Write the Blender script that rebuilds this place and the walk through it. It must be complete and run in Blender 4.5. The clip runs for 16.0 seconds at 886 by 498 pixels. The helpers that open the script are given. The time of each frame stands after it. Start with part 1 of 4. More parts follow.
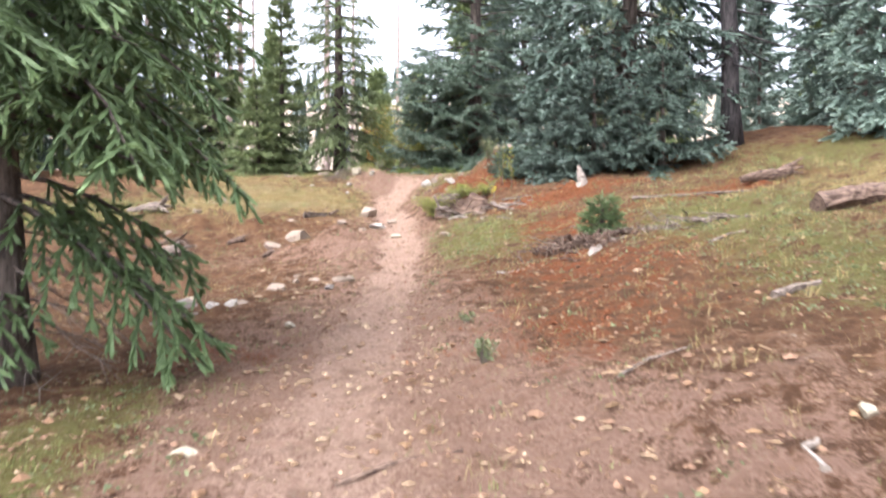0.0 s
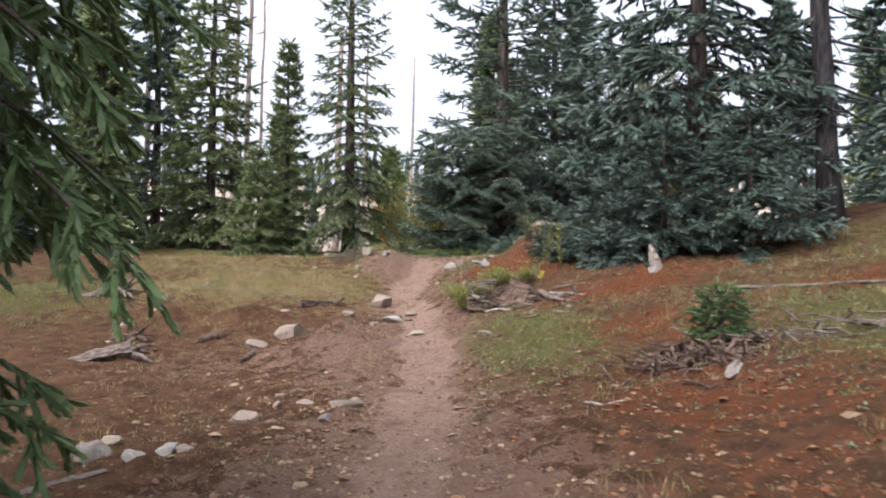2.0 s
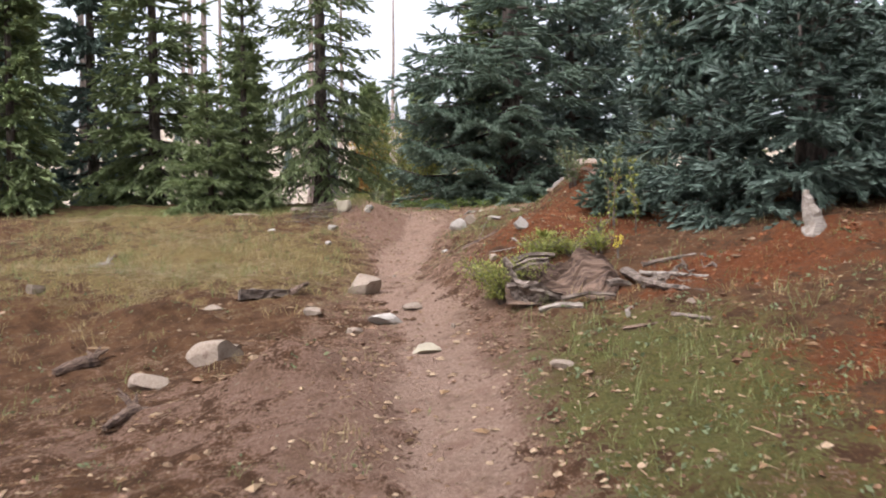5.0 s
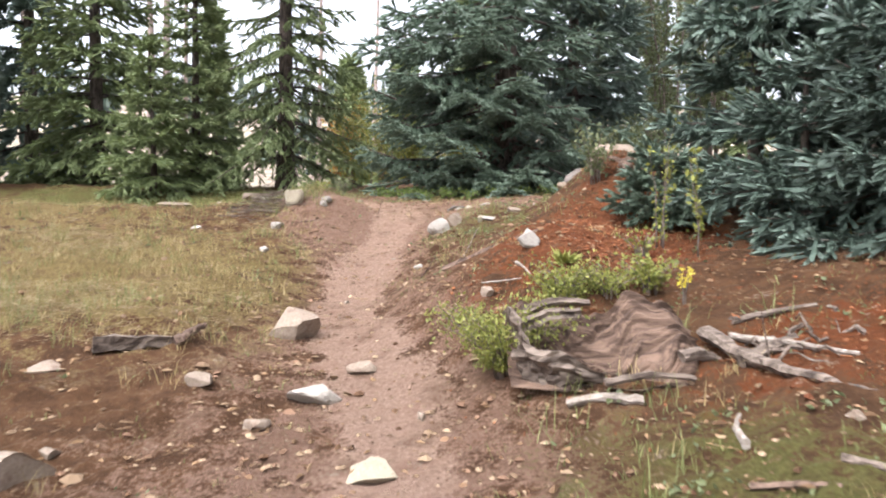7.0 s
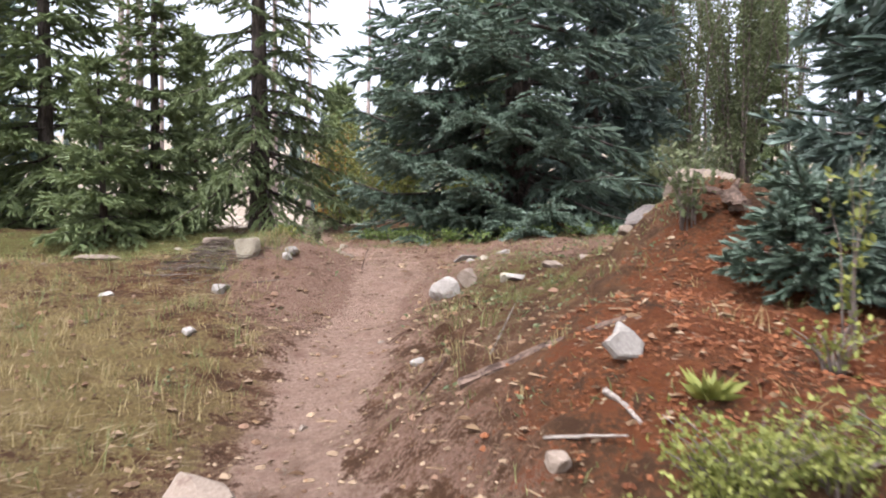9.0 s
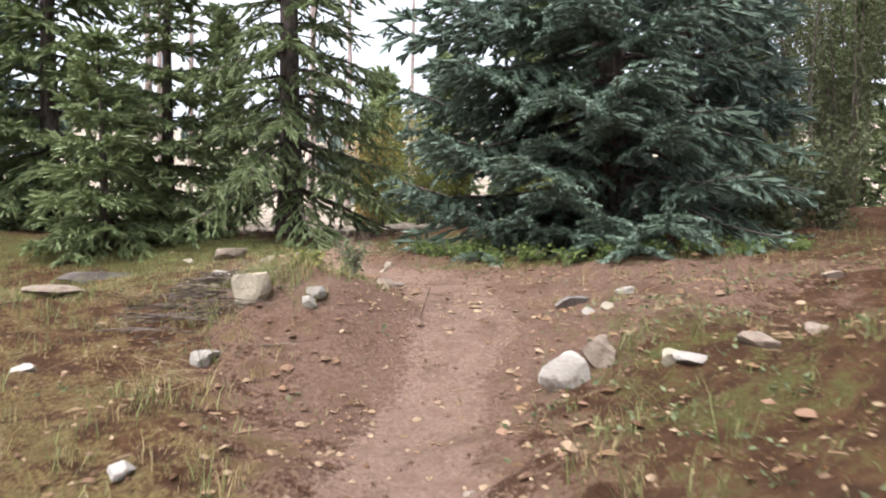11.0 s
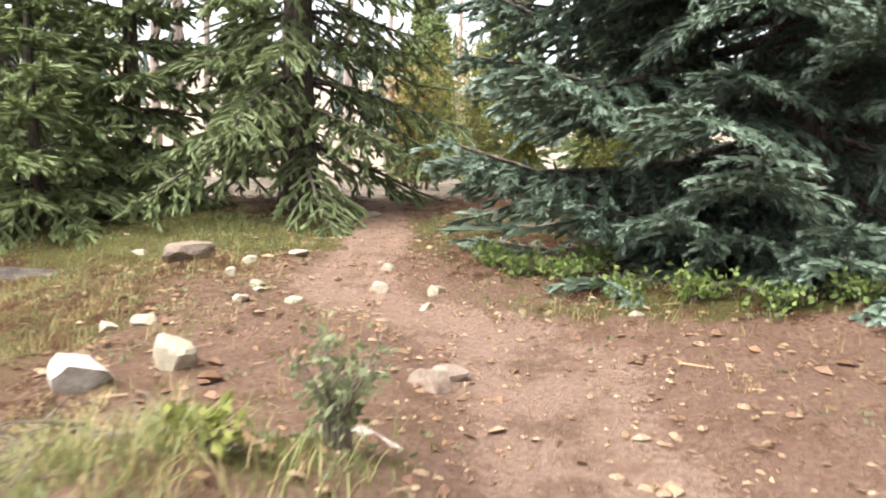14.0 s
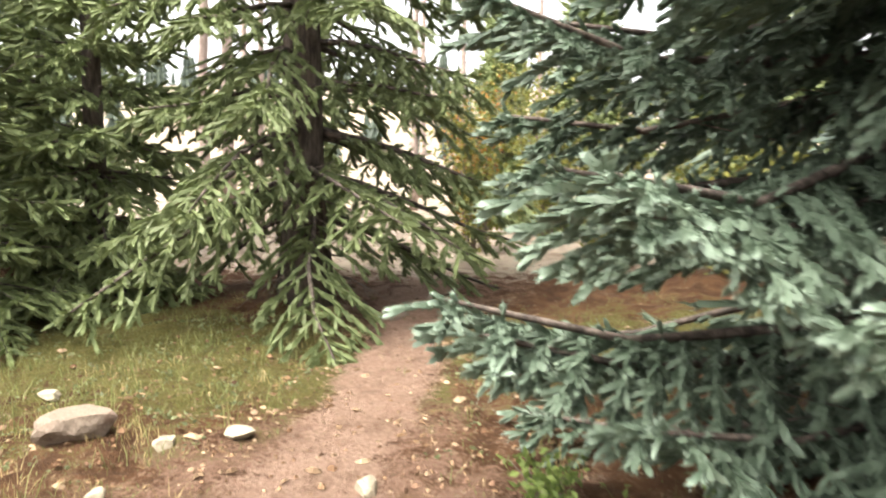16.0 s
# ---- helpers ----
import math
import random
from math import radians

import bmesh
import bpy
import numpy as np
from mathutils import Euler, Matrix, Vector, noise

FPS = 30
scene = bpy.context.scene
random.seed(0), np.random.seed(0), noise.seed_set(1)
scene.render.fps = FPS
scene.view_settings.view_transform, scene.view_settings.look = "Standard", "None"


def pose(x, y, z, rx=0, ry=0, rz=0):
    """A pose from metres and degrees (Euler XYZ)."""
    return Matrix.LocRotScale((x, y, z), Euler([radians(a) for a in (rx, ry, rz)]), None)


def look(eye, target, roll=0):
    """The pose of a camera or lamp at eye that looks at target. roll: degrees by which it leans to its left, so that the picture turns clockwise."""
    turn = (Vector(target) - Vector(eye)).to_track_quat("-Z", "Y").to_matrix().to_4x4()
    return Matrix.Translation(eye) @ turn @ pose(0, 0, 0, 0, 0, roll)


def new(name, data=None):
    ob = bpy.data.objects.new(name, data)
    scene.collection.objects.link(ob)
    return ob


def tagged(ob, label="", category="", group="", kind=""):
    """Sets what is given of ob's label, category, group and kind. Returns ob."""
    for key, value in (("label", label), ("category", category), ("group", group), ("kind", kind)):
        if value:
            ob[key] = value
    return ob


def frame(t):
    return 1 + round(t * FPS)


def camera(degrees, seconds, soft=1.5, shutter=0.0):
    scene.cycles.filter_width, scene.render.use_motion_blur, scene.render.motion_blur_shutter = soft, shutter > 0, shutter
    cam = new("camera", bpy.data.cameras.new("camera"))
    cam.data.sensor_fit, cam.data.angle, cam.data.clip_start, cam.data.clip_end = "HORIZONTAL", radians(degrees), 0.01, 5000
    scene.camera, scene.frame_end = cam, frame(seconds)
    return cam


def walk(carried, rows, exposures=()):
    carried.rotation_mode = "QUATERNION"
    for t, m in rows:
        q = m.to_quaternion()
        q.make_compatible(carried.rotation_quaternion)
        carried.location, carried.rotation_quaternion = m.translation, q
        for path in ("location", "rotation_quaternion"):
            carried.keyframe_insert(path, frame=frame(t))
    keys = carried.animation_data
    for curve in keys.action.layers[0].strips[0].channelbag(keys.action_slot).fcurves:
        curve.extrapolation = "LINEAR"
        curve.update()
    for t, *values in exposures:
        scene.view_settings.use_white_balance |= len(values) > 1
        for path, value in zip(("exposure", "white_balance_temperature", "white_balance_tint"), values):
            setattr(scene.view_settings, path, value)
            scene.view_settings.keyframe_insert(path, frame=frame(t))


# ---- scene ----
cam = camera(56.8, 16.0, 1.95, 0.45)
METRES, EYE, TILT, LEAN, TURN = 23.5, 1.5, -5.0, 0.0, 0.0
ROWS = [
    (0.0, 0.0, 0.0, 0.0, 0.0, 0.0, 0.0),
    (0.5, -0.0023, 0.0345, 0.0031, 0.1, 2.91, 0.71),
    (1.0, -0.0057, 0.071, 0.0051, -0.27, 2.81, 1.17),
    (1.5, -0.0127, 0.1064, 0.007, -0.17, 3.35, 0.56),
    (2.0, -0.0159, 0.1397, 0.0094, 0.58, 5.95, -0.7),
    (2.5, -0.0235, 0.1732, 0.011, 0.81, 4.8, -0.93),
    (3.0, -0.0256, 0.2074, 0.0135, 0.48, 3.0, -0.05),
    (3.5, -0.0302, 0.2411, 0.0201, 0.13, 2.93, 0.79),
    (4.0, -0.0333, 0.2743, 0.0263, -0.32, 2.69, 1.17),
    (6.5, -0.0315, 0.4292, 0.0467, -1.35, 1.08, -0.18),
    (7.0, -0.0271, 0.4602, 0.0528, -1.65, 0.77, -0.42),
    (7.5, -0.0299, 0.489, 0.0565, -1.62, 0.8, -0.09),
    (8.0, -0.0281, 0.5187, 0.0597, -1.87, 0.61, 0.27),
    (8.5, -0.0283, 0.5495, 0.0633, -1.96, 2.06, 0.81),
    (9.0, -0.0276, 0.5781, 0.0682, -1.84, 3.03, 0.48),
    (9.5, -0.029, 0.6071, 0.0728, 0.08, 1.95, -0.4),
    (12.0, -0.0511, 0.7478, 0.0987, 1.66, 2.68, 0.22),
    (12.5, -0.055, 0.7754, 0.1036, 4.33, 0.94, 0.37),
    (13.0, -0.0567, 0.8061, 0.1094, 4.14, 0.86, 0.13),
    (13.5, -0.0611, 0.8342, 0.1141, 3.95, 0.03, 0.38),
    (14.0, -0.0561, 0.8628, 0.1165, 3.87, -1.77, -1.07),
    (14.5, -0.054, 0.8935, 0.1272, 3.88, -1.72, -1.4),
    (15.0, -0.0482, 0.9223, 0.135, 4.65, -1.2, -1.08),
    (15.5, -0.0487, 0.952, 0.1435, 6.22, -1.05, -0.8),
    (16.0, -0.0515, 0.9793, 0.1494, 9.84, -0.71, -0.8),
]
walk(cam, [(t, pose(0, 0, EYE, TILT, LEAN, TURN) @ pose(METRES * x, METRES * y, METRES * z, 90 + pitch, roll, yaw)) for t, x, y, z, yaw, pitch, roll in ROWS],
     [(0.0, 2.15, 5820, 16), (0.5, 1.75, 5820, 16), (1.5, 1.42, 5820, 16), (2.5, 1.06, 5870, 17), (3.0, 1.14, 5970, 17), (4.0, 0.94, 5970, 17), (6.5, 1.8, 5970, 14), (8.0, 1.8, 5970, 15), (9.5, 1.4, 5770, 17),
      (12.0, 1.74, 6070, 13), (14.0, 2.1, 6270, 13), (16.0, 2.4, 6670, 11)])

# ---- light ----
world = bpy.data.worlds.new("sky")
scene.world = world
world.use_nodes = True
wn = world.node_tree
sky = wn.nodes.new("ShaderNodeTexSky")
sky.sky_type, sky.sun_disc = 'NISHITA', False
sky.sun_elevation, sky.sun_rotation = radians(62), radians(229)
sky.dust_density, sky.air_density = 6.0, 1.0
pale = wn.nodes.new("ShaderNodeHueSaturation")          # a smoke-white overcast
pale.inputs["Saturation"].default_value = 0.18
wn.links.new(sky.outputs[0], pale.inputs["Color"])
wn.links.new(pale.outputs[0], wn.nodes["Background"].inputs[0])
wn.nodes["Background"].inputs[1].default_value = 0.19
sun = new("sun", bpy.data.lights.new("sun", 'SUN'))
sun.data.energy, sun.data.angle, sun.data.color = 0.6, radians(30), (1.0, 0.95, 0.88)
sun.matrix_world = look((-16, -14, 40), (0, 0, 0))


# ---- materials ----
def material(name, rough=0.9, spec=0.2):
    m = bpy.data.materials.new(name)
    m.use_nodes = True
    b = m.node_tree.nodes["Principled BSDF"]
    b.inputs["Roughness"].default_value = rough
    b.inputs["Specular IOR Level"].default_value = spec
    return m, m.node_tree, b


def node(nt, kind, **values):
    n = nt.nodes.new(kind)
    for k, v in values.items():
        n.inputs[k.replace("_", " ")].default_value = v
    return n


def grain(nt, scale, detail=6.0, rough=0.6, world_space=True):
    co = nt.nodes.new("ShaderNodeNewGeometry" if world_space else "ShaderNodeTexCoord")
    n = node(nt, "ShaderNodeTexNoise", Scale=scale, Detail=detail, Roughness=rough)
    nt.links.new(co.outputs["Position" if world_space else "Object"], n.inputs["Vector"])
    return n.outputs["Fac"]


def mixed(nt, fac, a, b, mode='MIX'):
    n = nt.nodes.new("ShaderNodeMix")
    n.data_type, n.blend_type = 'RGBA', mode
    for i, v in ((0, fac), (6, a), (7, b)):
        if isinstance(v, (int, float)):
            n.inputs[i].default_value = v
        elif isinstance(v, tuple):
            n.inputs[i].default_value = (*v, 1)
        else:
            nt.links.new(v, n.inputs[i])
    return n.outputs[2]


def band(nt, value, low, high):
    n = nt.nodes.new("ShaderNodeMapRange")
    n.interpolation_type = 'SMOOTHSTEP'
    nt.links.new(value, n.inputs[0])
    n.inputs[1].default_value, n.inputs[2].default_value = low, high
    return n.outputs[0]


def maths(nt, op, a, b):
    n = nt.nodes.new("ShaderNodeMath")
    n.operation = op
    for i, v in ((0, a), (1, b)):
        if isinstance(v, (int, float)):
            n.inputs[i].default_value = v
        else:
            nt.links.new(v, n.inputs[i])
    return n.outputs[0]


def relief(nt, b, value, strength, distance):
    n = node(nt, "ShaderNodeBump", Strength=strength, Distance=distance)
    nt.links.new(value, n.inputs["Height"])
    nt.links.new(n.outputs[0], b.inputs["Normal"])


def attribute(nt, name):
    n = nt.nodes.new("ShaderNodeAttribute")
    n.attribute_name = name
    return n.outputs["Fac"]


def island(nt):
    return nt.nodes.new("ShaderNodeNewGeometry").outputs["Random Per Island"]


def own(nt):
    return nt.nodes.new("ShaderNodeObjectInfo").outputs["Random"]


def ground_material():
    m, nt, b = material("forest_soil", 0.95, 0.12)
    big, mid, fine, chip = grain(nt, 0.7, 4), grain(nt, 5, 6), grain(nt, 38, 5, 0.75), grain(nt, 120, 3, 0.7)
    soil = mixed(nt, band(nt, mid, 0.32, 0.7), (0.059, 0.028, 0.013), (0.131, 0.067, 0.031))
    soil = mixed(nt, band(nt, fine, 0.5, 0.72), soil, (0.138, 0.076, 0.034))
    trail = mixed(nt, band(nt, fine, 0.35, 0.7), (0.230, 0.142, 0.098), (0.370, 0.254, 0.184))
    trail = mixed(nt, band(nt, mid, 0.5, 0.75), trail, (0.217, 0.127, 0.086))
    red = mixed(nt, band(nt, fine, 0.33, 0.70), (0.085, 0.028, 0.010), (0.185, 0.067, 0.023))
    red = mixed(nt, band(nt, mid, 0.4, 0.7), red, (0.139, 0.040, 0.012))
    green = mixed(nt, band(nt, fine, 0.3, 0.7), (0.059, 0.059, 0.015), (0.138, 0.123, 0.038))
    straw = mixed(nt, band(nt, fine, 0.3, 0.7), (0.118, 0.082, 0.030), (0.215, 0.158, 0.062))
    bare = mixed(nt, band(nt, fine, 0.34, 0.7), (0.148, 0.085, 0.056), (0.266, 0.168, 0.115))
    bare = mixed(nt, band(nt, mid, 0.48, 0.72), bare, (0.192, 0.113, 0.076))
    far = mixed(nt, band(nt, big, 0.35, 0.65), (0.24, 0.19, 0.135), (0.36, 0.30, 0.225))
    patch = grain(nt, 2.2, 7, 0.72)
    ragged = maths(nt, 'MULTIPLY', maths(nt, 'SUBTRACT', maths(nt, 'ADD', maths(nt, 'ADD', mid, fine), patch), 1.5), 1.7)
    c = soil
    for name, paint in (("bare", bare), ("straw", straw), ("green", green), ("red", red), ("trail", trail), ("far", far)):
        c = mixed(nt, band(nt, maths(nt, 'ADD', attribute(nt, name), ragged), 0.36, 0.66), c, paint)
    c = mixed(nt, maths(nt, 'MULTIPLY', band(nt, patch, 0.5, 0.66), 0.55), c, mixed(nt, fine, (0.052, 0.026, 0.011), (0.133, 0.070, 0.032)))
    c = mixed(nt, band(nt, chip, 0.6, 0.78), c, (0.154, 0.111, 0.063))
    nt.links.new(c, b.inputs["Base Color"])
    relief(nt, b, maths(nt, 'ADD', maths(nt, 'MULTIPLY', fine, 1.0), maths(nt, 'MULTIPLY', chip, 0.45)), 1.0, 0.055)
    return m


def needle_material(name, dark, light, tip, through_=.22):
    """Needles darker at the old base of a shoot and paler on its young end, with the highlight of top-lit tips in the
    colour too.
    """
    m, nt, b = material(name, 0.55, 0.35)
    c = mixed(nt, island(nt), dark, light)
    # young growth, plus a painted highlight on the outer ends
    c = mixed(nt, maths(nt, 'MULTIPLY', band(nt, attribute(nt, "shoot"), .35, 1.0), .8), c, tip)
    c = mixed(nt, maths(nt, 'MULTIPLY', band(nt, grain(nt, 1.3, 3), 0.5, 0.75), .3), c, tip)
    hue = nt.nodes.new("ShaderNodeHueSaturation")
    nt.links.new(c, hue.inputs["Color"])
    nt.links.new(maths(nt, 'ADD', maths(nt, 'MULTIPLY', own(nt), 0.3), 0.85), hue.inputs["Value"])
    nt.links.new(hue.outputs[0], b.inputs["Base Color"])
    glow_through(nt, b, hue.outputs[0], through_)
    return m


def glow_through(nt, b, colour, share):
    """Lets part of the light pass through thin leaves and needles."""
    t, mix = nt.nodes.new("ShaderNodeBsdfTranslucent"), nt.nodes.new("ShaderNodeMixShader")
    nt.links.new(colour, t.inputs[0])
    mix.inputs[0].default_value = share
    nt.links.new(b.outputs[0], mix.inputs[1])
    nt.links.new(t.outputs[0], mix.inputs[2])
    nt.links.new(mix.outputs[0], nt.nodes["Material Output"].inputs[0])


def leaf_material(name, a, c2, rough=0.6):
    m, nt, b = material(name, rough, 0.3)
    c = mixed(nt, island(nt), a, c2)
    nt.links.new(c, b.inputs["Base Color"])
    glow_through(nt, b, c, .35)
    return m


def bark_material(name, a, c2, scale=14):
    m, nt, b = material(name, 0.95, 0.1)
    co = nt.nodes.new("ShaderNodeTexCoord")
    mp = nt.nodes.new("ShaderNodeMapping")
    mp.inputs["Scale"].default_value = (1, 1, 0.22)
    n = node(nt, "ShaderNodeTexNoise", Scale=scale, Detail=6.0, Roughness=0.7)
    nt.links.new(co.outputs["Object"], mp.inputs[0])
    nt.links.new(mp.outputs[0], n.inputs["Vector"])
    nt.links.new(mixed(nt, band(nt, n.outputs["Fac"], 0.35, 0.68), a, c2), b.inputs["Base Color"])
    relief(nt, b, n.outputs["Fac"], 0.8, 0.03)
    return m


def stone_material(name, a, c2, stain):
    m, nt, b = material(name, 0.85, 0.25)
    big, fine = grain(nt, 7, 5), grain(nt, 60, 5, 0.7)
    c = mixed(nt, band(nt, fine, 0.3, 0.7), a, c2)
    c = mixed(nt, band(nt, big, 0.56, 0.7), c, stain)
    hue = nt.nodes.new("ShaderNodeHueSaturation")
    nt.links.new(c, hue.inputs["Color"])
    nt.links.new(maths(nt, 'ADD', maths(nt, 'MULTIPLY', own(nt), 0.3), 0.85), hue.inputs["Value"])
    nt.links.new(hue.outputs[0], b.inputs["Base Color"])
    relief(nt, b, maths(nt, 'ADD', big, maths(nt, 'MULTIPLY', fine, 0.4)), 0.7, 0.03)
    return m


def wood_material(name, dark, light, scale=9):
    m, nt, b = material(name, 0.88, 0.15)
    co = nt.nodes.new("ShaderNodeTexCoord")
    mp = nt.nodes.new("ShaderNodeMapping")
    mp.inputs["Scale"].default_value = (0.18, 1, 1)
    n = node(nt, "ShaderNodeTexNoise", Scale=scale * 4, Detail=5.0, Roughness=0.65, Distortion=0.6)
    nt.links.new(co.outputs["Object"], mp.inputs[0])
    nt.links.new(mp.outputs[0], n.inputs["Vector"])
    c = mixed(nt, band(nt, n.outputs["Fac"], 0.34, 0.66), dark, light)
    c = mixed(nt, band(nt, grain(nt, 6, 4), 0.55, 0.72), c, tuple(v * 0.5 for v in dark))
    nt.links.new(c, b.inputs["Base Color"])
    relief(nt, b, n.outputs["Fac"], 0.9, 0.02)
    return m


def scrap_material(name, a, c2, rough=0.9):
    m, nt, b = material(name, rough, 0.15)
    nt.links.new(mixed(nt, island(nt), a, c2), b.inputs["Base Color"])
    return m


SOIL = ground_material()
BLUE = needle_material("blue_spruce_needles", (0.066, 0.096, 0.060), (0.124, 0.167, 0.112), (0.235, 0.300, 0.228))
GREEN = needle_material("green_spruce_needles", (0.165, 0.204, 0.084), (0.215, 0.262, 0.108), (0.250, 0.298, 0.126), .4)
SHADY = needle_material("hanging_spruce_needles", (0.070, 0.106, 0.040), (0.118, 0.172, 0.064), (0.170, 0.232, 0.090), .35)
# blue spruce again, darkened for the shade under the big trees on the bank
SHADEDBLUE = needle_material("shaded_spruce_needles", (0.050, 0.072, 0.052), (0.096, 0.132, 0.098), (0.195, 0.252, 0.196))
# needles lightened and blued, with the haze of distance mixed into the colour
HAZED = needle_material("hazed_spruce_needles", (0.120, 0.165, 0.128), (0.175, 0.228, 0.176), (0.225, 0.285, 0.215), .4)
FARNEEDLE = needle_material("far_conifer_needles", (0.035, 0.05, 0.036), (0.085, 0.11, 0.078), (0.1, 0.12, 0.085))
BARK = bark_material("spruce_bark", (0.046, 0.037, 0.031), (0.165, 0.132, 0.108))
DARKBARK = bark_material("dark_bark", (0.020, 0.018, 0.018), (0.075, 0.064, 0.060))
DEADBARK = bark_material("dead_bark", (0.2, 0.15, 0.125), (0.40, 0.32, 0.27))
WHITEROCK = stone_material("white_stone", (0.232, 0.202, 0.166), (0.325, 0.290, 0.245), (0.160, 0.118, 0.084))
TANROCK = stone_material("tan_stone", (0.165, 0.122, 0.088), (0.250, 0.196, 0.145), (0.130, 0.085, 0.058))
YELLOWROCK = stone_material("yellow_stone", (0.245, 0.200, 0.135), (0.325, 0.285, 0.205), (0.200, 0.145, 0.092))
GREYROCK = stone_material("grey_stone", (0.100, 0.082, 0.068), (0.180, 0.152, 0.128), (0.115, 0.082, 0.060))
GREYWOOD = wood_material("weathered_wood", (0.055, 0.040, 0.030), (0.205, 0.160, 0.125), 6)
BROWNWOOD = wood_material("rotten_wood", (0.045, 0.028, 0.02), (0.17, 0.115, 0.082))
TWIG = bark_material("twig_bark", (0.10, 0.08, 0.065), (0.24, 0.19, 0.155), 30)
STUMPWOOD = wood_material("stump_heartwood", (0.036, 0.022, 0.015), (0.150, 0.098, 0.068), 5)
PALEWOOD = wood_material("bleached_wood", (0.165, 0.130, 0.100), (0.300, 0.258, 0.212))


# ---- the lie of the land ----
def smooth(a, b, v):
    k = np.clip((v - a) / (b - a), 0, 1)
    return k * k * (3 - 2 * k)


def along(v, *pts):
    """A smooth curve through a few (place, value) pairs."""
    out = np.full(np.shape(v), float(pts[0][1]))
    for (a, p), (b, q) in zip(pts, pts[1:]):
        out = out + (q - p) * smooth(a, b, v)
    return out


def hump(x, y, cx, cy, rx, ry):
    return np.exp(-(((x - cx) / rx) ** 2 + ((y - cy) / ry) ** 2))


def trail_x(y):
    return along(y, (-6, 0.2), (0, -.25), (5, -.68), (12, -.66), (15, -.78), (18, -1.27), (20, -1.17), (22.3, -.88), (24.1, -1.12),
                 (26.2, -2.42), (28.4, -2.52), (31, -2.8), (38, -3.2))


def rise(y):
    return along(y, (-6, 0.0), (6, 0.0), (10, .15), (14.4, .5), (17.7, .80), (20.3, 1.10), (22.3, 1.46), (24, 1.52), (28, 1.54), (32, 1.78), (60, 2.0))


def waves(x, y):
    return (0.5 * np.sin(2.3 * x + 1.1 * y) * np.sin(1.7 * y - 0.6 * x + 1) + 0.3 * np.sin(5.1 * x - 2.2 * y + 2) * np.sin(4.3 * y + 1.3 * x)
            + 0.2 * np.sin(9.7 * x + 3.1 * y) * np.sin(8.9 * y - 4.1 * x + 0.5))


def lumps(x, y, size):
    """Smooth random swellings of about that size, between -.5 and .5."""
    u, v = x / size, y / size
    i, j = np.floor(u), np.floor(v)
    fu, fv = smooth(0, 1, u - i), smooth(0, 1, v - j)

    def corner(a, b):
        return np.modf(np.abs(np.sin(a * 12.9898 + b * 78.233) * 4375.85))[0]
    low = corner(i, j) * (1 - fu) + corner(i + 1, j) * fu
    return low * (1 - fv) + (corner(i, j + 1) * (1 - fu) + corner(i + 1, j + 1) * fu) * fv - .5


def height(x, y):
    """The ground: a gentle rise, banks beside the trench of the trail, a mound, and a far hillside."""
    x, y = np.asarray(x, float), np.asarray(y, float)
    d = x - trail_x(y)
    z = rise(y) + np.where(d > 0, .19 * np.minimum(d, 9) * (1 - .75 * smooth(19, 24, y)), 0)
    side = np.where(d < 0, 1.0, 0.0)
    z = z - side * .10 * smooth(0, 3, -d) * (1 - smooth(14, 17, y)) - side * .5 * smooth(1, 4, -d) * smooth(22.5, 26, y) * (1 - smooth(27, 30, y))
    z = z - side * .2 * hump(x, y, -3.6, 13.6, 1.6, 1.6) + side * .12 * smooth(.6, 1.5, -d) * smooth(15.5, 17.5, y) * (1 - smooth(20, 23, y))
    z = z + .42 * hump(x, y, .35, 17.2, .75, 1.5) + .5 * hump(x, y, 1.5, 19.1, .8, 1.1) + .25 * hump(x, y, 2.6, 15.6, 1.2, 1) + .28 * hump(x, y, 1.25, 19.3, .55, .75)
    z = z + .25 * hump(x, y, -2.0, 22.1, .75, .9) + .18 * hump(x, y, .2, 20.8, .6, .8)
    z = z + .3 * hump(x, y, -1.8, 13.7, .38, .42) + .2 * hump(x, y, -3.5, 15.7, .5, .25) + .16 * hump(x, y, -4.7, 16.0, .5, .28) + .1 * hump(x, y, -2.6, 12.0, .5, .3) + .14 * hump(x, y, -2.2, 18.1, .3, .22) + .1 * hump(x, y, -3.3, 15.2, .5, .3)
    w = .5 + .12 * np.sin(y * .9)
    off = smooth(w * .6, w * 1.4, np.abs(d))
    z = z - .07 * (1 - off) * smooth(10, 13, y) * (1 - smooth(24, 27, y))
    near = 1 - smooth(30, 45, np.hypot(x, y - 14))
    z = z + .055 * waves(x, y) * (.25 + .75 * off) * near
    z = z + (.055 * lumps(x + .3 * y, y, .47) + .034 * lumps(x, y - .2 * x, .23)) * (.15 + .85 * off) * near
    z = z + .12 * hump(x, y, -4.3, 21.6, .5, .35) + .1 * hump(x, y, -3.9, 18.6, .4, .3)
    away = np.hypot(x, y - 10)
    return z + 17 * smooth(60, 190, away) * smooth(-60, 60, y) - 1.6 * smooth(36, 52, y) * (1 - smooth(52, 75, y)) * 0.3


def steps(near0, near1, step, far):
    inner = list(np.arange(near0, near1 + step / 2, step))
    out, s = [], step
    while not out or out[-1] < far:
        s *= 1.22
        out.append((out[-1] if out else 0) + s)
    return np.array([near0 - v for v in reversed(out)] + inner + [near1 + v for v in out])


